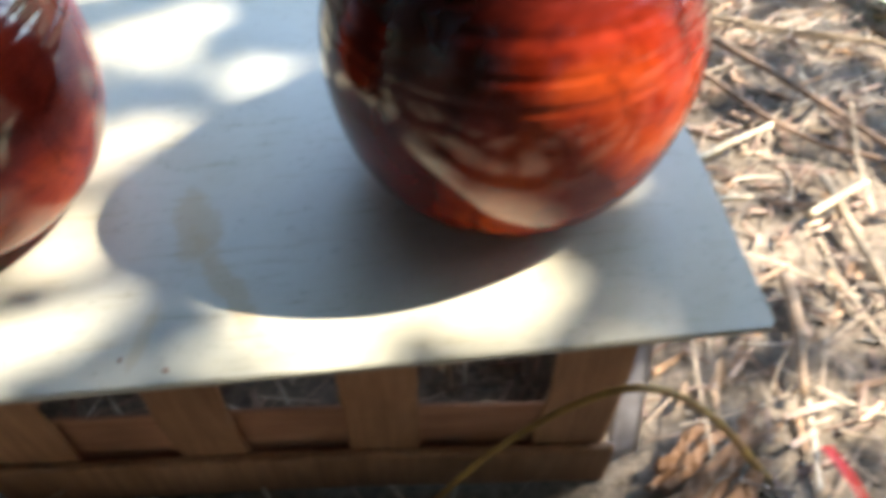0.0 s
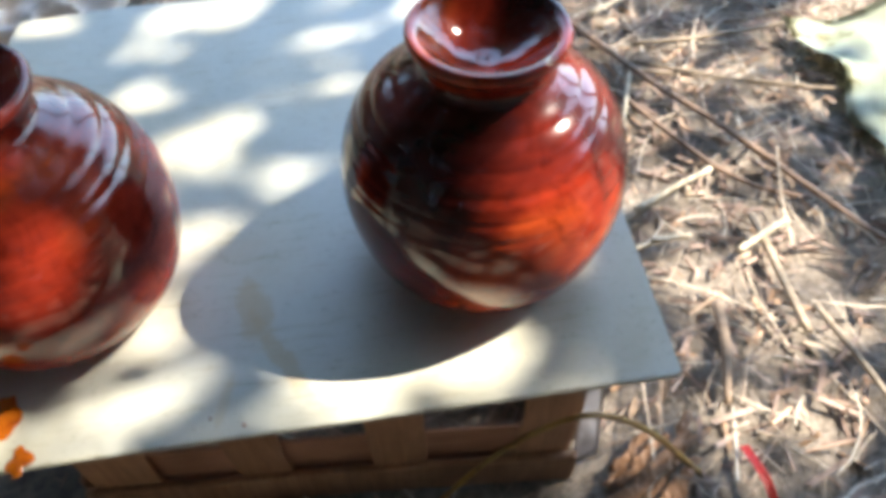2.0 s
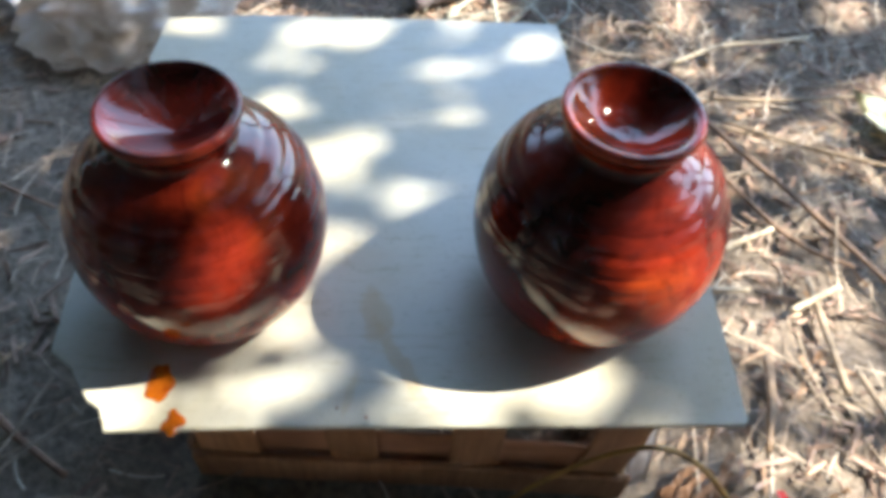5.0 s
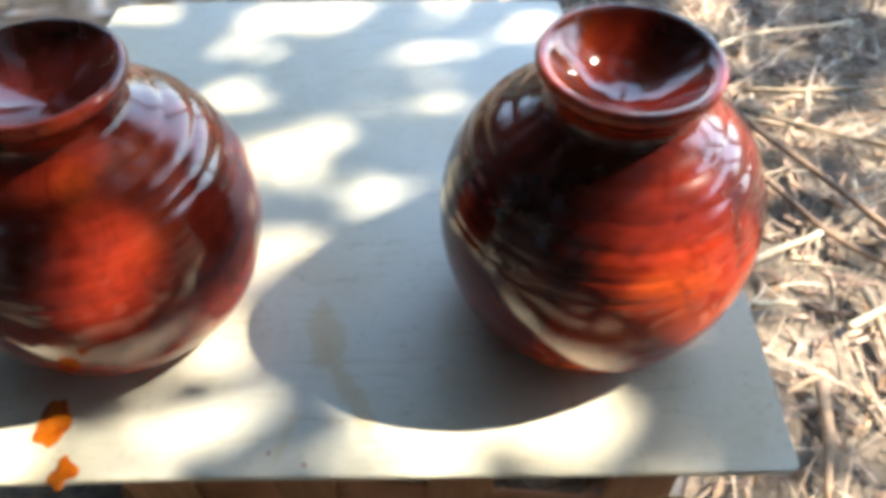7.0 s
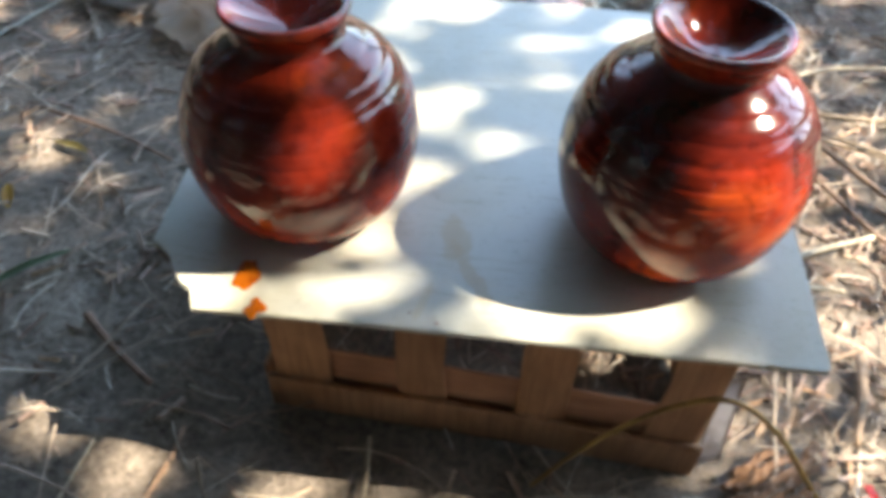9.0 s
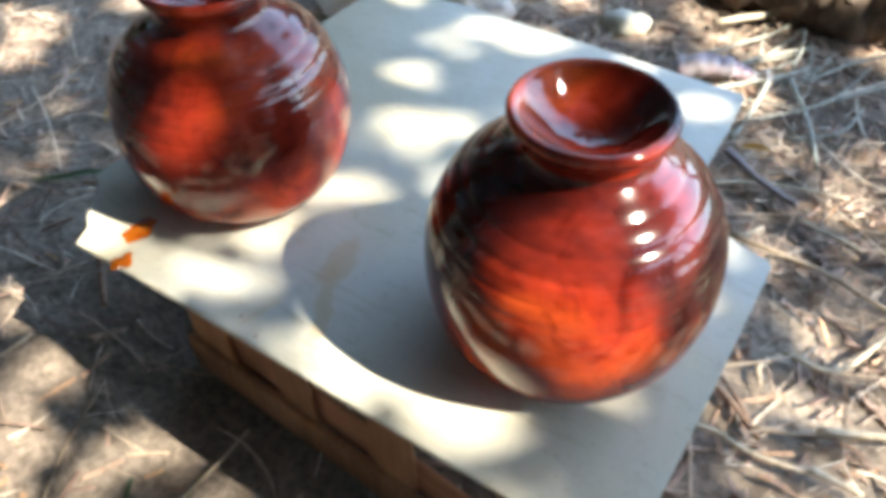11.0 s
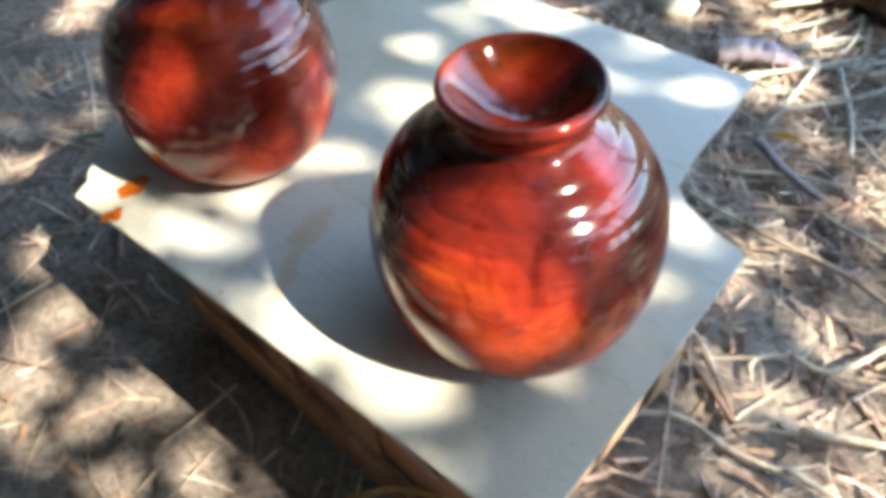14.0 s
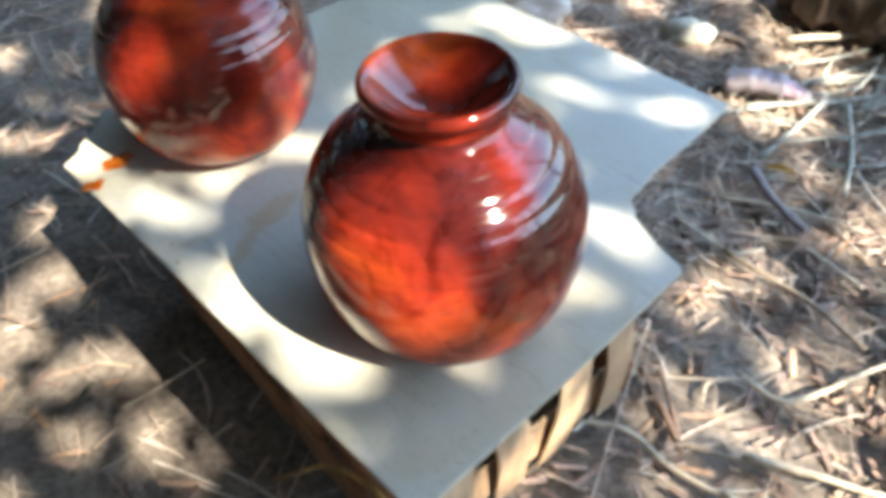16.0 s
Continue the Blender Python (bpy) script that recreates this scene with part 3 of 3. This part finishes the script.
CHUNK = litter_material("fresh_wood_chunk", [(0.0, (0.27, 0.135, 0.07)), (1.0, (0.44, 0.26, 0.15))])
for x, y, a, l in ((0.412, 0.012, 0.55, 0.055), (0.428, 0.004, 0.75, 0.060), (0.402, -0.006, 0.35, 0.045), (0.442, 0.020, 0.95, 0.048), (0.420, -0.018, 0.6, 0.040), (0.416, 0.001, 0.62, 0.066), (0.406, 0.020, 0.5, 0.042), (0.433, -0.012, 0.8, 0.050), (0.398, 0.006, 0.4, 0.038)):
    w = 0.0028 + 0.0016 * noise.noise((x * 300, y * 300, 0.7))
    bm = slab(-l / 2, l / 2, -w, w, -0.0025, 0.0025, 0.002, 0.003, 9, 0.0008)
    for v in bm.verts:
        v.co += Vector((0.003 * noise.noise(v.co * 160), 0.003 * noise.noise(v.co * 140 + Vector((x * 90, 0, 0))), 0.002 * noise.noise(v.co * 190)))
    bmesh.ops.transform(bm, matrix=pose(x, y, soil_height(x, y) + 0.009, 6, -8, math.degrees(a)), verts=bm.verts)
    thing("wood_chunk", bm, CHUNK, "splintered orange-brown wood chunk on the mulch beside the crate", "wood chunk", False, "wood chunks beside the crate")

# the yellow stem that arches past the crate
STEM, tree_, b_ = shader("yellow_stem", (0.42, 0.25, 0.06), 0.5)
tree_.links.new(ramp(tree_, noise_fac(tree_, coords(tree_), 60.0, 4), [(0.3, (0.24, 0.125, 0.035)), (0.65, (0.50, 0.31, 0.085))]), b_.inputs["Base Color"])
v_, f_ = tube(smooth_line([(0.235, -0.012, 0.004), (0.262, 0.0, 0.035), (0.295, 0.004, 0.082), (0.330, 0.006, 0.114), (0.362, 0.006, 0.120), (0.402, 0.006, 0.082), (0.440, 0.0, 0.028), (0.462, -0.010, 0.002)], 7), 0.0018, 8, 1.25)
thing("dry_stem", bm_from(v_, f_), STEM, "thin yellow-brown dry stem arching in front of the crate", "stem")


# ---- paper tag, red strip, leaves, bag, wrapper, shell and log ----
def sheet(nx, ny, place, material, name, label, category, kind="", thick=0.0006):
    """A bent sheet given by place(u, v) for u and v in 0..1, with thickness."""
    bm = bmesh.new()
    grid = [[bm.verts.new(place(i / (nx - 1), j / (ny - 1))) for i in range(nx)] for j in range(ny)]
    for j in range(ny - 1):
        for i in range(nx - 1):
            bm.faces.new((grid[j][i], grid[j][i + 1], grid[j + 1][i + 1], grid[j + 1][i]))
    bmesh.ops.solidify(bm, geom=bm.faces[:], thickness=thick)
    return thing(name, bm, material, label, category, True, "", kind)


PAPER, t_, b_ = shader("white_paper", (0.6, 0.6, 0.62), 0.6)
t_.links.new(ramp(t_, noise_fac(t_, coords(t_), 55.0, 4), [(0.35, (0.42, 0.40, 0.41)), (0.6, (0.62, 0.61, 0.63))]), b_.inputs["Base Color"])
sheet(6, 12, lambda u, v: (0.372 + 0.014 * v + 0.020 * (u - 0.5), 0.022 + 0.046 * v + 0.004 * (u - 0.5), 0.006 + 0.050 * v + 0.003 * noise.noise((u * 3, v * 6, 2.2)) + 0.004 * u),
      PAPER, "paper_scrap", "crumpled white paper scrap leaning at the crate corner", "paper scrap")
RED, t_, b_ = shader("red_plastic", (0.50, 0.018, 0.014), 0.4)
sheet(4, 10, lambda u, v: (0.486 + 0.004 * v + 0.007 * (u - 0.5), 0.008 - 0.055 * v, 0.012 + soil_height(0.487, 0.008 - 0.055 * v) + 0.006 * math.sin(3 * v) + 0.0015 * abs(u - 0.5)), RED, "plastic_strip", "bright red plastic strip lying on the mulch", "strip")


def blade(name, a, b, width, height, material, label, category, arch=0.1):
    a, b = Vector(a), Vector(b)
    side = Vector((-(b - a).y, (b - a).x)).normalized()

    def place(u, v):
        c = a + (b - a) * v
        half = width * (math.sin(math.pi * (0.05 + 0.93 * v)) ** 0.7) * (u - 0.5)
        return (c.x + side.x * half, c.y + side.y * half, soil_height(c.x, c.y) + height + arch * (b - a).length * math.sin(math.pi * v) * 0.3 + 0.5 * abs(half))
    return sheet(5, 14, place, material, name, label, category)


GREENLEAF, t_, b_ = shader("green_blade", (0.10, 0.17, 0.09), 0.45)
YELLOWLEAF, t_, b_ = shader("yellow_leaf", (0.50, 0.27, 0.04), 0.5)
OLIVELEAF, t_, b_ = shader("olive_leaf", (0.24, 0.19, 0.06), 0.55)
PALELEAF, t_, b_ = shader("pale_green_leaf", (0.45, 0.50, 0.38), 0.55)
c_ = ramp(t_, noise_fac(t_, coords(t_), 18.0, 5, 0.6), [(0.32, (0.20, 0.17, 0.07)), (0.45, (0.42, 0.47, 0.33)), (0.7, (0.55, 0.60, 0.50))])
t_.links.new(c_, b_.inputs["Base Color"])
blade("grass_blade", (-0.262, 0.095), (-0.195, 0.158), 0.009, 0.008, GREENLEAF, "bluish-green grass blade lying on bare soil", "grass blade")
blade("yellow_leaf", (-0.300, 0.236), (-0.286, 0.206), 0.012, 0.006, YELLOWLEAF, "small orange-yellow fallen leaf on bare soil", "leaf")
blade("yellow_leaf", (0.322, 0.566), (0.350, 0.572), 0.012, 0.022, YELLOWLEAF, "small orange-yellow fallen leaf among dry stalks", "leaf")
blade("grass_blade", (0.066, -0.068), (0.080, -0.088), 0.003, 0.006, GREENLEAF, "bluish-green grass blade lying on bare soil", "grass blade")
blade("yellow_leaf", (-0.245, 0.298), (-0.29, 0.312), 0.010, 0.005, OLIVELEAF, "olive-yellow fallen leaf on bare soil", "leaf")


def big_leaf_place(u, v):
    """A broad crinkled leaf with wavy, torn edges."""
    x = 0.735 + 0.25 * u + 0.030 * noise.noise((1.0, v * 5, 0.4)) * (1 - u)
    y = 0.22 + 0.27 * v + 0.02 * noise.noise((u * 4, 2.0, 0.9))
    return (x, y, 0.022 + soil_height(x, y) + 0.018 * noise.noise((u * 3.1, v * 3.7, 1.3)) + 0.008 * noise.noise((u * 9, v * 9, 5.3)) + 0.02 * abs(v - 0.5))


sheet(22, 22, big_leaf_place, PALELEAF, "large_leaf", "large crinkled pale-green dry leaf on the mulch", "leaf", thick=0.0008)

BAG, t_, b_ = shader("plastic_bag", (0.62, 0.58, 0.53), 0.28)
v0_ = coords(t_)
t_.links.new(ramp(t_, noise_fac(t_, v0_, 16.0, 4), [(0.36, (0.42, 0.31, 0.23)), (0.48, (0.66, 0.57, 0.49)), (0.62, (0.84, 0.82, 0.80))]), b_.inputs["Base Color"])
thin_ = t_.nodes.new("ShaderNodeBsdfTranslucent")
thin_.inputs["Color"].default_value = (0.80, 0.74, 0.66, 1)
clear_ = t_.nodes.new("ShaderNodeBsdfTransparent")
one_ = t_.nodes.new("ShaderNodeMixShader")
one_.inputs[0].default_value = 0.35
two_ = t_.nodes.new("ShaderNodeMixShader")
two_.inputs[0].default_value = 0.2
t_.links.new(b_.outputs[0], one_.inputs[1])
t_.links.new(thin_.outputs[0], one_.inputs[2])
t_.links.new(one_.outputs[0], two_.inputs[1])
t_.links.new(clear_.outputs[0], two_.inputs[2])
t_.links.new(two_.outputs[0], t_.nodes["Material Output"].inputs["Surface"])


def crumpled(x, y, sx, sy, sz, turn, seed, material, name, label, category, sharp=0.35, level=4):
    """A crumpled lump with creases, flattened on the soil."""
    bm = bmesh.new()
    bmesh.ops.create_icosphere(bm, subdivisions=level, radius=1)
    for v in bm.verts:
        p = v.co.normalized()
        n = sum(a * (1 - 2.4 * abs(noise.noise(p * f + Vector((seed, f, 0))))) for a, f in ((sharp, 1.4), (sharp * 0.6, 3.1), (sharp * 0.3, 6.5)))
        v.co = p * (1 + n)
        v.co.z = max(v.co.z, -0.55)
    m = Matrix.Translation((x, y, soil_height(x, y) + sz * 0.5)) @ Matrix.Rotation(turn, 4, "Z") @ Matrix.Diagonal((sx, sy, sz, 1))
    bmesh.ops.transform(bm, matrix=m, verts=bm.verts)
    return thing(name, bm, material, label, category, True)


crumpled(-0.150, 0.625, 0.100, 0.075, 0.052, 0.4, 3.3, BAG, "plastic_bag", "crumpled translucent beige plastic bag behind the board", "plastic bag", 0.24, 5)
crumpled(-0.335, 0.655, 0.055, 0.030, 0.022, 0.2, 7.9, PAPER, "paper_scrap", "crumpled bluish-white paper on the soil", "paper scrap")
SHELL, t_, b_ = shader("pale_shell", (0.6, 0.62, 0.52), 0.5)
t_.links.new(ramp(t_, noise_fac(t_, coords(t_), 40.0, 4), [(0.35, (0.30, 0.29, 0.20)), (0.6, (0.56, 0.56, 0.47))]), b_.inputs["Base Color"])
crumpled(0.095, 0.772, 0.030, 0.019, 0.016, 0.5, 5.1, SHELL, "stone", "pale greenish-white stone among the litter", "stone", 0.2, 3)

WRAP, t_, b_ = shader("wrapper", (0.5, 0.45, 0.47), 0.35)
n_ = noise_fac(t_, coords(t_), 22.0, 3)
t_.links.new(ramp(t_, n_, [(0.35, (0.22, 0.21, 0.23)), (0.55, (0.31, 0.28, 0.30)), (0.7, (0.38, 0.27, 0.30))]), b_.inputs["Base Color"])


WRAP_PINK, t_, b_ = shader("wrapper_pink", (0.42, 0.30, 0.33), 0.4)
WRAP_END, t_, b_ = shader("wrapper_end", (0.50, 0.43, 0.36), 0.5)


def build_wrapper():
    def crush(points, radius, taper, flat, seed):
        line = smooth_line([(x, y, soil_height(x, y) + h) for x, y, h in points], 6)
        v, f = tube(line, radius, 16, taper, flat)
        k = Vector((seed, 0, 0))
        return bm_from([tuple(Vector(q) + Vector((0.4, 0.6, 0.8)) * 0.009 * (0.4 - abs(noise.noise(Vector(q) * 70 + k))) + Vector((0.004 * noise.noise(Vector(q) * 150), 0, 0.004 * noise.noise(Vector(q) * 130 + k)))) for q in v], f)
    wrapper = thing("wrapper", crush(((0.200, 0.694, 0.016), (0.222, 0.701, 0.020), (0.245, 0.708, 0.021), (0.262, 0.714, 0.019)), 0.020, 0.9, 0.62, 1.0), WRAP, "mauve-grey crumpled wrapper roll among dry stalks", "wrapper")
    part("pink_band", crush(((0.258, 0.712, 0.018), (0.270, 0.716, 0.017), (0.284, 0.721, 0.015)), 0.016, 0.8, 0.6, 4.0), WRAP_PINK, wrapper, "pale pink printed band")
    part("end_twist", crush(((0.281, 0.720, 0.014), (0.292, 0.724, 0.012), (0.306, 0.731, 0.012)), 0.010, 1.3, 0.45, 7.0), WRAP_END, wrapper, "beige twisted end")


build_wrapper()


def build_log():
    line = smooth_line([(0.17, 0.985, 0.012), (0.27, 0.948, 0.024), (0.41, 0.975, 0.030), (0.62, 1.05, 0.030)], 20)
    v, f = tube(line, 0.066, 34, 1.15, 0.9)
    out = []
    for q in v:
        q = Vector(q)
        out.append(tuple(q + Vector((0, 0, 1)) * 0.022 * noise.noise(q * 22) + Vector((0.014 * noise.noise(q * 45), 0.026 * noise.noise(q * 35 + Vector((3, 1, 2))), 0.018 * noise.noise(q * 60)))))
    thing("log", bm_from(out, f), BARK, "dark rough-barked log lying at the edge of the litter", "log")


build_log()


# ---- the tree whose crown dapples the light ----
def add_leaf(verts, faces, m, l, w):
    k = len(verts)
    for p in ((-l / 2, 0, 0), (-l * 0.1, -w / 2, 0.1 * w), (l / 2, 0, -0.1 * l), (-l * 0.1, w / 2, 0.1 * w)):
        verts.append(tuple(m @ Vector(p)))
    faces += [(k, k + 1, k + 2), (k, k + 2, k + 3)]


def build_trunk(tree, points, radius):
    v, f = tube(smooth_line(points, 6), radius, 12, 0.4)
    part("trunk", bm_from(v, f), BARK, tree, "", True)


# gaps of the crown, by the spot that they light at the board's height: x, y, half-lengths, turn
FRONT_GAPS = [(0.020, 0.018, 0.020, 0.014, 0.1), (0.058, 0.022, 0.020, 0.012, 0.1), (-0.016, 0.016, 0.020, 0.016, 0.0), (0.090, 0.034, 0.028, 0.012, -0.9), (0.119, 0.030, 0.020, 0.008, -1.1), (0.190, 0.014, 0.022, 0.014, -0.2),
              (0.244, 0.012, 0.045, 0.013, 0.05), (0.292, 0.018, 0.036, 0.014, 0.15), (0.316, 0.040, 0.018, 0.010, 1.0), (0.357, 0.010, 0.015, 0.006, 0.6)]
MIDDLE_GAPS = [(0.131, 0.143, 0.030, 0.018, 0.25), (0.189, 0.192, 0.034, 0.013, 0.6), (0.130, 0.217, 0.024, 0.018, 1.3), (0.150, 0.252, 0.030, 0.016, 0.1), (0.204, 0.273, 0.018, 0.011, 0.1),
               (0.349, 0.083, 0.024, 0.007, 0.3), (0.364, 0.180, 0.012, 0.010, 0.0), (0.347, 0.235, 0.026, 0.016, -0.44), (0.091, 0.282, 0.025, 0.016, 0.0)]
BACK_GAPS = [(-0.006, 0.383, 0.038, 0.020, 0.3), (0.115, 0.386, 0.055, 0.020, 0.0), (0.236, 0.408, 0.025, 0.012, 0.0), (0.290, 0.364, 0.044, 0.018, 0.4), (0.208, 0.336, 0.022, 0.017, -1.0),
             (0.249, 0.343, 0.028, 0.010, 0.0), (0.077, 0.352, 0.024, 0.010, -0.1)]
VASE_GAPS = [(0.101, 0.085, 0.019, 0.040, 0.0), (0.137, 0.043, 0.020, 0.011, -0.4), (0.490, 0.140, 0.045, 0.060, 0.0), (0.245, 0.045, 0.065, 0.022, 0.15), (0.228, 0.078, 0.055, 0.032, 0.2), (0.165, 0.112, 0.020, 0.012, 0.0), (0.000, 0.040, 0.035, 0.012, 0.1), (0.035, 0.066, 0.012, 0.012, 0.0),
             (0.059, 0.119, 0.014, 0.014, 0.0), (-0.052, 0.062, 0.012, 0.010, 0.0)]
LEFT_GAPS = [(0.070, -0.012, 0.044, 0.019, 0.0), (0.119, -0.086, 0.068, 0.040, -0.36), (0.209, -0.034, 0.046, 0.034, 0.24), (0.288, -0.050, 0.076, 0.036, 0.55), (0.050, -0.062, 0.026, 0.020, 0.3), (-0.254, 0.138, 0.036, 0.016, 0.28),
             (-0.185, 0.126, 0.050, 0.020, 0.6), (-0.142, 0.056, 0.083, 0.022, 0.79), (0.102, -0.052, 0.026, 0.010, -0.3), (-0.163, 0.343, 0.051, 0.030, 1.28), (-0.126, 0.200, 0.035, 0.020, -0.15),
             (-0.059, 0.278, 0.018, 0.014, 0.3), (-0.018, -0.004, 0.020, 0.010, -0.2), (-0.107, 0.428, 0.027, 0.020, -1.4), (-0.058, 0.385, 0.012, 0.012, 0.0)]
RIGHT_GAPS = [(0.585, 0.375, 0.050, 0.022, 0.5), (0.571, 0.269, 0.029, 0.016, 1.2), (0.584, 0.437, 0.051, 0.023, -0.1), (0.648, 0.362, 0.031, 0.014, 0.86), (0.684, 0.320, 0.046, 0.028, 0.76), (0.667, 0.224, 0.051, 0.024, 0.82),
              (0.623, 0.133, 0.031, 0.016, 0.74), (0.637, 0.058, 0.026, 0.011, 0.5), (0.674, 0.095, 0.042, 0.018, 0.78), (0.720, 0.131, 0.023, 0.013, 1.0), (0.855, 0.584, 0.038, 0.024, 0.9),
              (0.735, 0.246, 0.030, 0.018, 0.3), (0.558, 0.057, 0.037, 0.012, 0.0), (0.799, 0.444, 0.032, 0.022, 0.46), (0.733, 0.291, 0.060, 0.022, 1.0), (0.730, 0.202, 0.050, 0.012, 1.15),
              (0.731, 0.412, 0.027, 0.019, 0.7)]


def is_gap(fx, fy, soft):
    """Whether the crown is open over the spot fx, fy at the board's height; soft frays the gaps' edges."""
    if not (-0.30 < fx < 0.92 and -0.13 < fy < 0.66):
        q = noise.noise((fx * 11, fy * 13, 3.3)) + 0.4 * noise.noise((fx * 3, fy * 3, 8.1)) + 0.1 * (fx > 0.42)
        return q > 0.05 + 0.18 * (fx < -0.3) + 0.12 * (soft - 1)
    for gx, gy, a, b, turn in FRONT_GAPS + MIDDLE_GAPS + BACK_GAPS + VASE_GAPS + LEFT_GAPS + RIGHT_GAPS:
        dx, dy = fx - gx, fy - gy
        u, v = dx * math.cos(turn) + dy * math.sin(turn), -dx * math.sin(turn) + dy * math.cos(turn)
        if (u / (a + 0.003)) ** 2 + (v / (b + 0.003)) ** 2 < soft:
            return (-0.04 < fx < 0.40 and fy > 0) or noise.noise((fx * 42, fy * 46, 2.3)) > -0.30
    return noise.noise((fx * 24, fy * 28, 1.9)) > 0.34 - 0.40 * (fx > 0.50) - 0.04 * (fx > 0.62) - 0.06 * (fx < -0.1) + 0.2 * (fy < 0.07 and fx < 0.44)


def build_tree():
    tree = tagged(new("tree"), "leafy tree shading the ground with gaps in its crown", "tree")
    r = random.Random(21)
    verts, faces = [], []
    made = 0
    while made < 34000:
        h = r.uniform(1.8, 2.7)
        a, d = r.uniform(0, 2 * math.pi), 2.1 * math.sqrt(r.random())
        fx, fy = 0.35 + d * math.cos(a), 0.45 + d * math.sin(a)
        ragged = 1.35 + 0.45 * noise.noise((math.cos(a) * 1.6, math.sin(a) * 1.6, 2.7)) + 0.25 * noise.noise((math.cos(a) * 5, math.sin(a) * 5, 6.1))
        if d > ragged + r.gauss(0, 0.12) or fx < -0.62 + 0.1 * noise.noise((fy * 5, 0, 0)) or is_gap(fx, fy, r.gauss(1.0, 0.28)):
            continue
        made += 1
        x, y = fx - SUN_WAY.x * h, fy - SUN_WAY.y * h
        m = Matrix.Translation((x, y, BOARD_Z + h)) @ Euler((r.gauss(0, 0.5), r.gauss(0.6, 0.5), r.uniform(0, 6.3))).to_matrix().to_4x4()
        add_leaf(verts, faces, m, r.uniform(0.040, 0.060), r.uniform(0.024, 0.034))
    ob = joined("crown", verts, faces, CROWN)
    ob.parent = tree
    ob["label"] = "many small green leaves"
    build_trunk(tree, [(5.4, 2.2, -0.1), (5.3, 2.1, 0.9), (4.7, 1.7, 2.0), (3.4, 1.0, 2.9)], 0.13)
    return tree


def build_shade_tree():
    """A larger unseen tree, added beside the first so that its crown keeps the ground before and beyond the bare soil
    in shade.
    """
    r = random.Random(33)
    tree = tagged(new("tree"), "unseen spreading tree added to shade the ground around", "tree")
    verts, faces = [], []
    while len(faces) < 2 * 12000:
        fx, fy, h = r.uniform(-5.0, 2.2), r.uniform(-4.5, 2.7), r.uniform(2.6, 3.5)
        if fy > -0.44 + 0.10 * noise.noise((fx * 4, 1.5, 0)) and fx > -0.68 + 0.12 * noise.noise((fy * 4, 3.5, 0)):
            continue
        turn = math.atan2(fy + 0.9, fx + 1.4)
        if math.hypot((fx + 1.4) / 2.9, (fy + 0.9) / 2.9) > 0.95 + 0.35 * noise.noise((math.cos(turn) * 1.8, math.sin(turn) * 1.8, 5.3)) + r.gauss(0, 0.05):
            continue
        if noise.noise((fx * 3.1, fy * 3.4, 7.7)) > 0.42:
            continue
        m = Matrix.Translation((fx - SUN_WAY.x * h, fy - SUN_WAY.y * h, BOARD_Z + h)) @ Euler((r.gauss(0, 0.5), r.gauss(0.6, 0.5), r.uniform(0, 6.3))).to_matrix().to_4x4()
        add_leaf(verts, faces, m, r.uniform(0.11, 0.19), r.uniform(0.06, 0.10))
    ob = joined("crown", verts, faces, CROWN)
    ob.parent = tree
    ob["label"] = "wide crown of green leaves"
    build_trunk(tree, [(3.6, -2.9, -0.1), (3.5, -2.8, 0.8), (3.0, -2.2, 1.9), (2.1, -1.6, 3.0)], 0.15)


def build_screen_tree(centre, count, low, high, seed, over=0):
    """An unseen tree added to block sky light: a trunk and a wide crown on one side of the sky between two heights;
    over: leaves of the boughs that reach overhead.
    """
    r = random.Random(seed)
    tree = tagged(new("tree"), "unseen leafy tree added to block sky light", "tree", "trees of the grove")
    a0 = math.radians(centre)
    verts, faces = [], []
    for k in range(count + over):
        a = a0 + math.radians(r.uniform(-20, 20) + r.gauss(0, 4))
        lo, hi = (low, high) if k < count else (66 if high < 10 else 40, 89)
        e = math.asin(r.uniform(math.sin(math.radians(lo)), math.sin(math.radians(hi))))
        d = r.uniform(4.2, 5.8)
        p = Vector((0.2 + d * math.cos(a) * math.cos(e), 0.2 + d * math.sin(a) * math.cos(e), d * math.sin(e)))
        m = Matrix.Translation(p) @ Euler((r.gauss(0, 0.9), r.gauss(0.5, 0.9), r.uniform(0, 6.3))).to_matrix().to_4x4()
        add_leaf(verts, faces, m, r.uniform(0.16, 0.34), r.uniform(0.08, 0.16))
    ob = joined("crown", verts, faces, SCREEN_LEAF)
    ob.parent = tree
    ob["label"] = "dense green leaves"
    x, y = 0.2 + 5 * math.cos(a0), 0.2 + 5 * math.sin(a0)
    build_trunk(tree, [(x, y, -0.1), (x + 0.1, y, 1.2), (x * 0.9, y * 0.9, 2.6), (x * 0.7, y * 0.7, 3.8)], 0.14)


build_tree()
build_shade_tree()
# unseen trees added all round to cut the sky's fill and darken reflections
for side, count, low, high, over in ((148, 7600, 1, 86, 0), (183, 8000, 1, 89, 0), (218, 8000, 1, 89, 0), (253, 8000, 1, 89, 0), (288, 7800, 1, 86, 0), (323, 6000, 1, 62, 700), (350, 2600, 1, 26, 0),
                                     (30, 700, 1, 9, 200), (70, 700, 1, 9, 200), (114, 2000, 1, 20, 1900)):
    build_screen_tree(side, count, low, high, side, over)
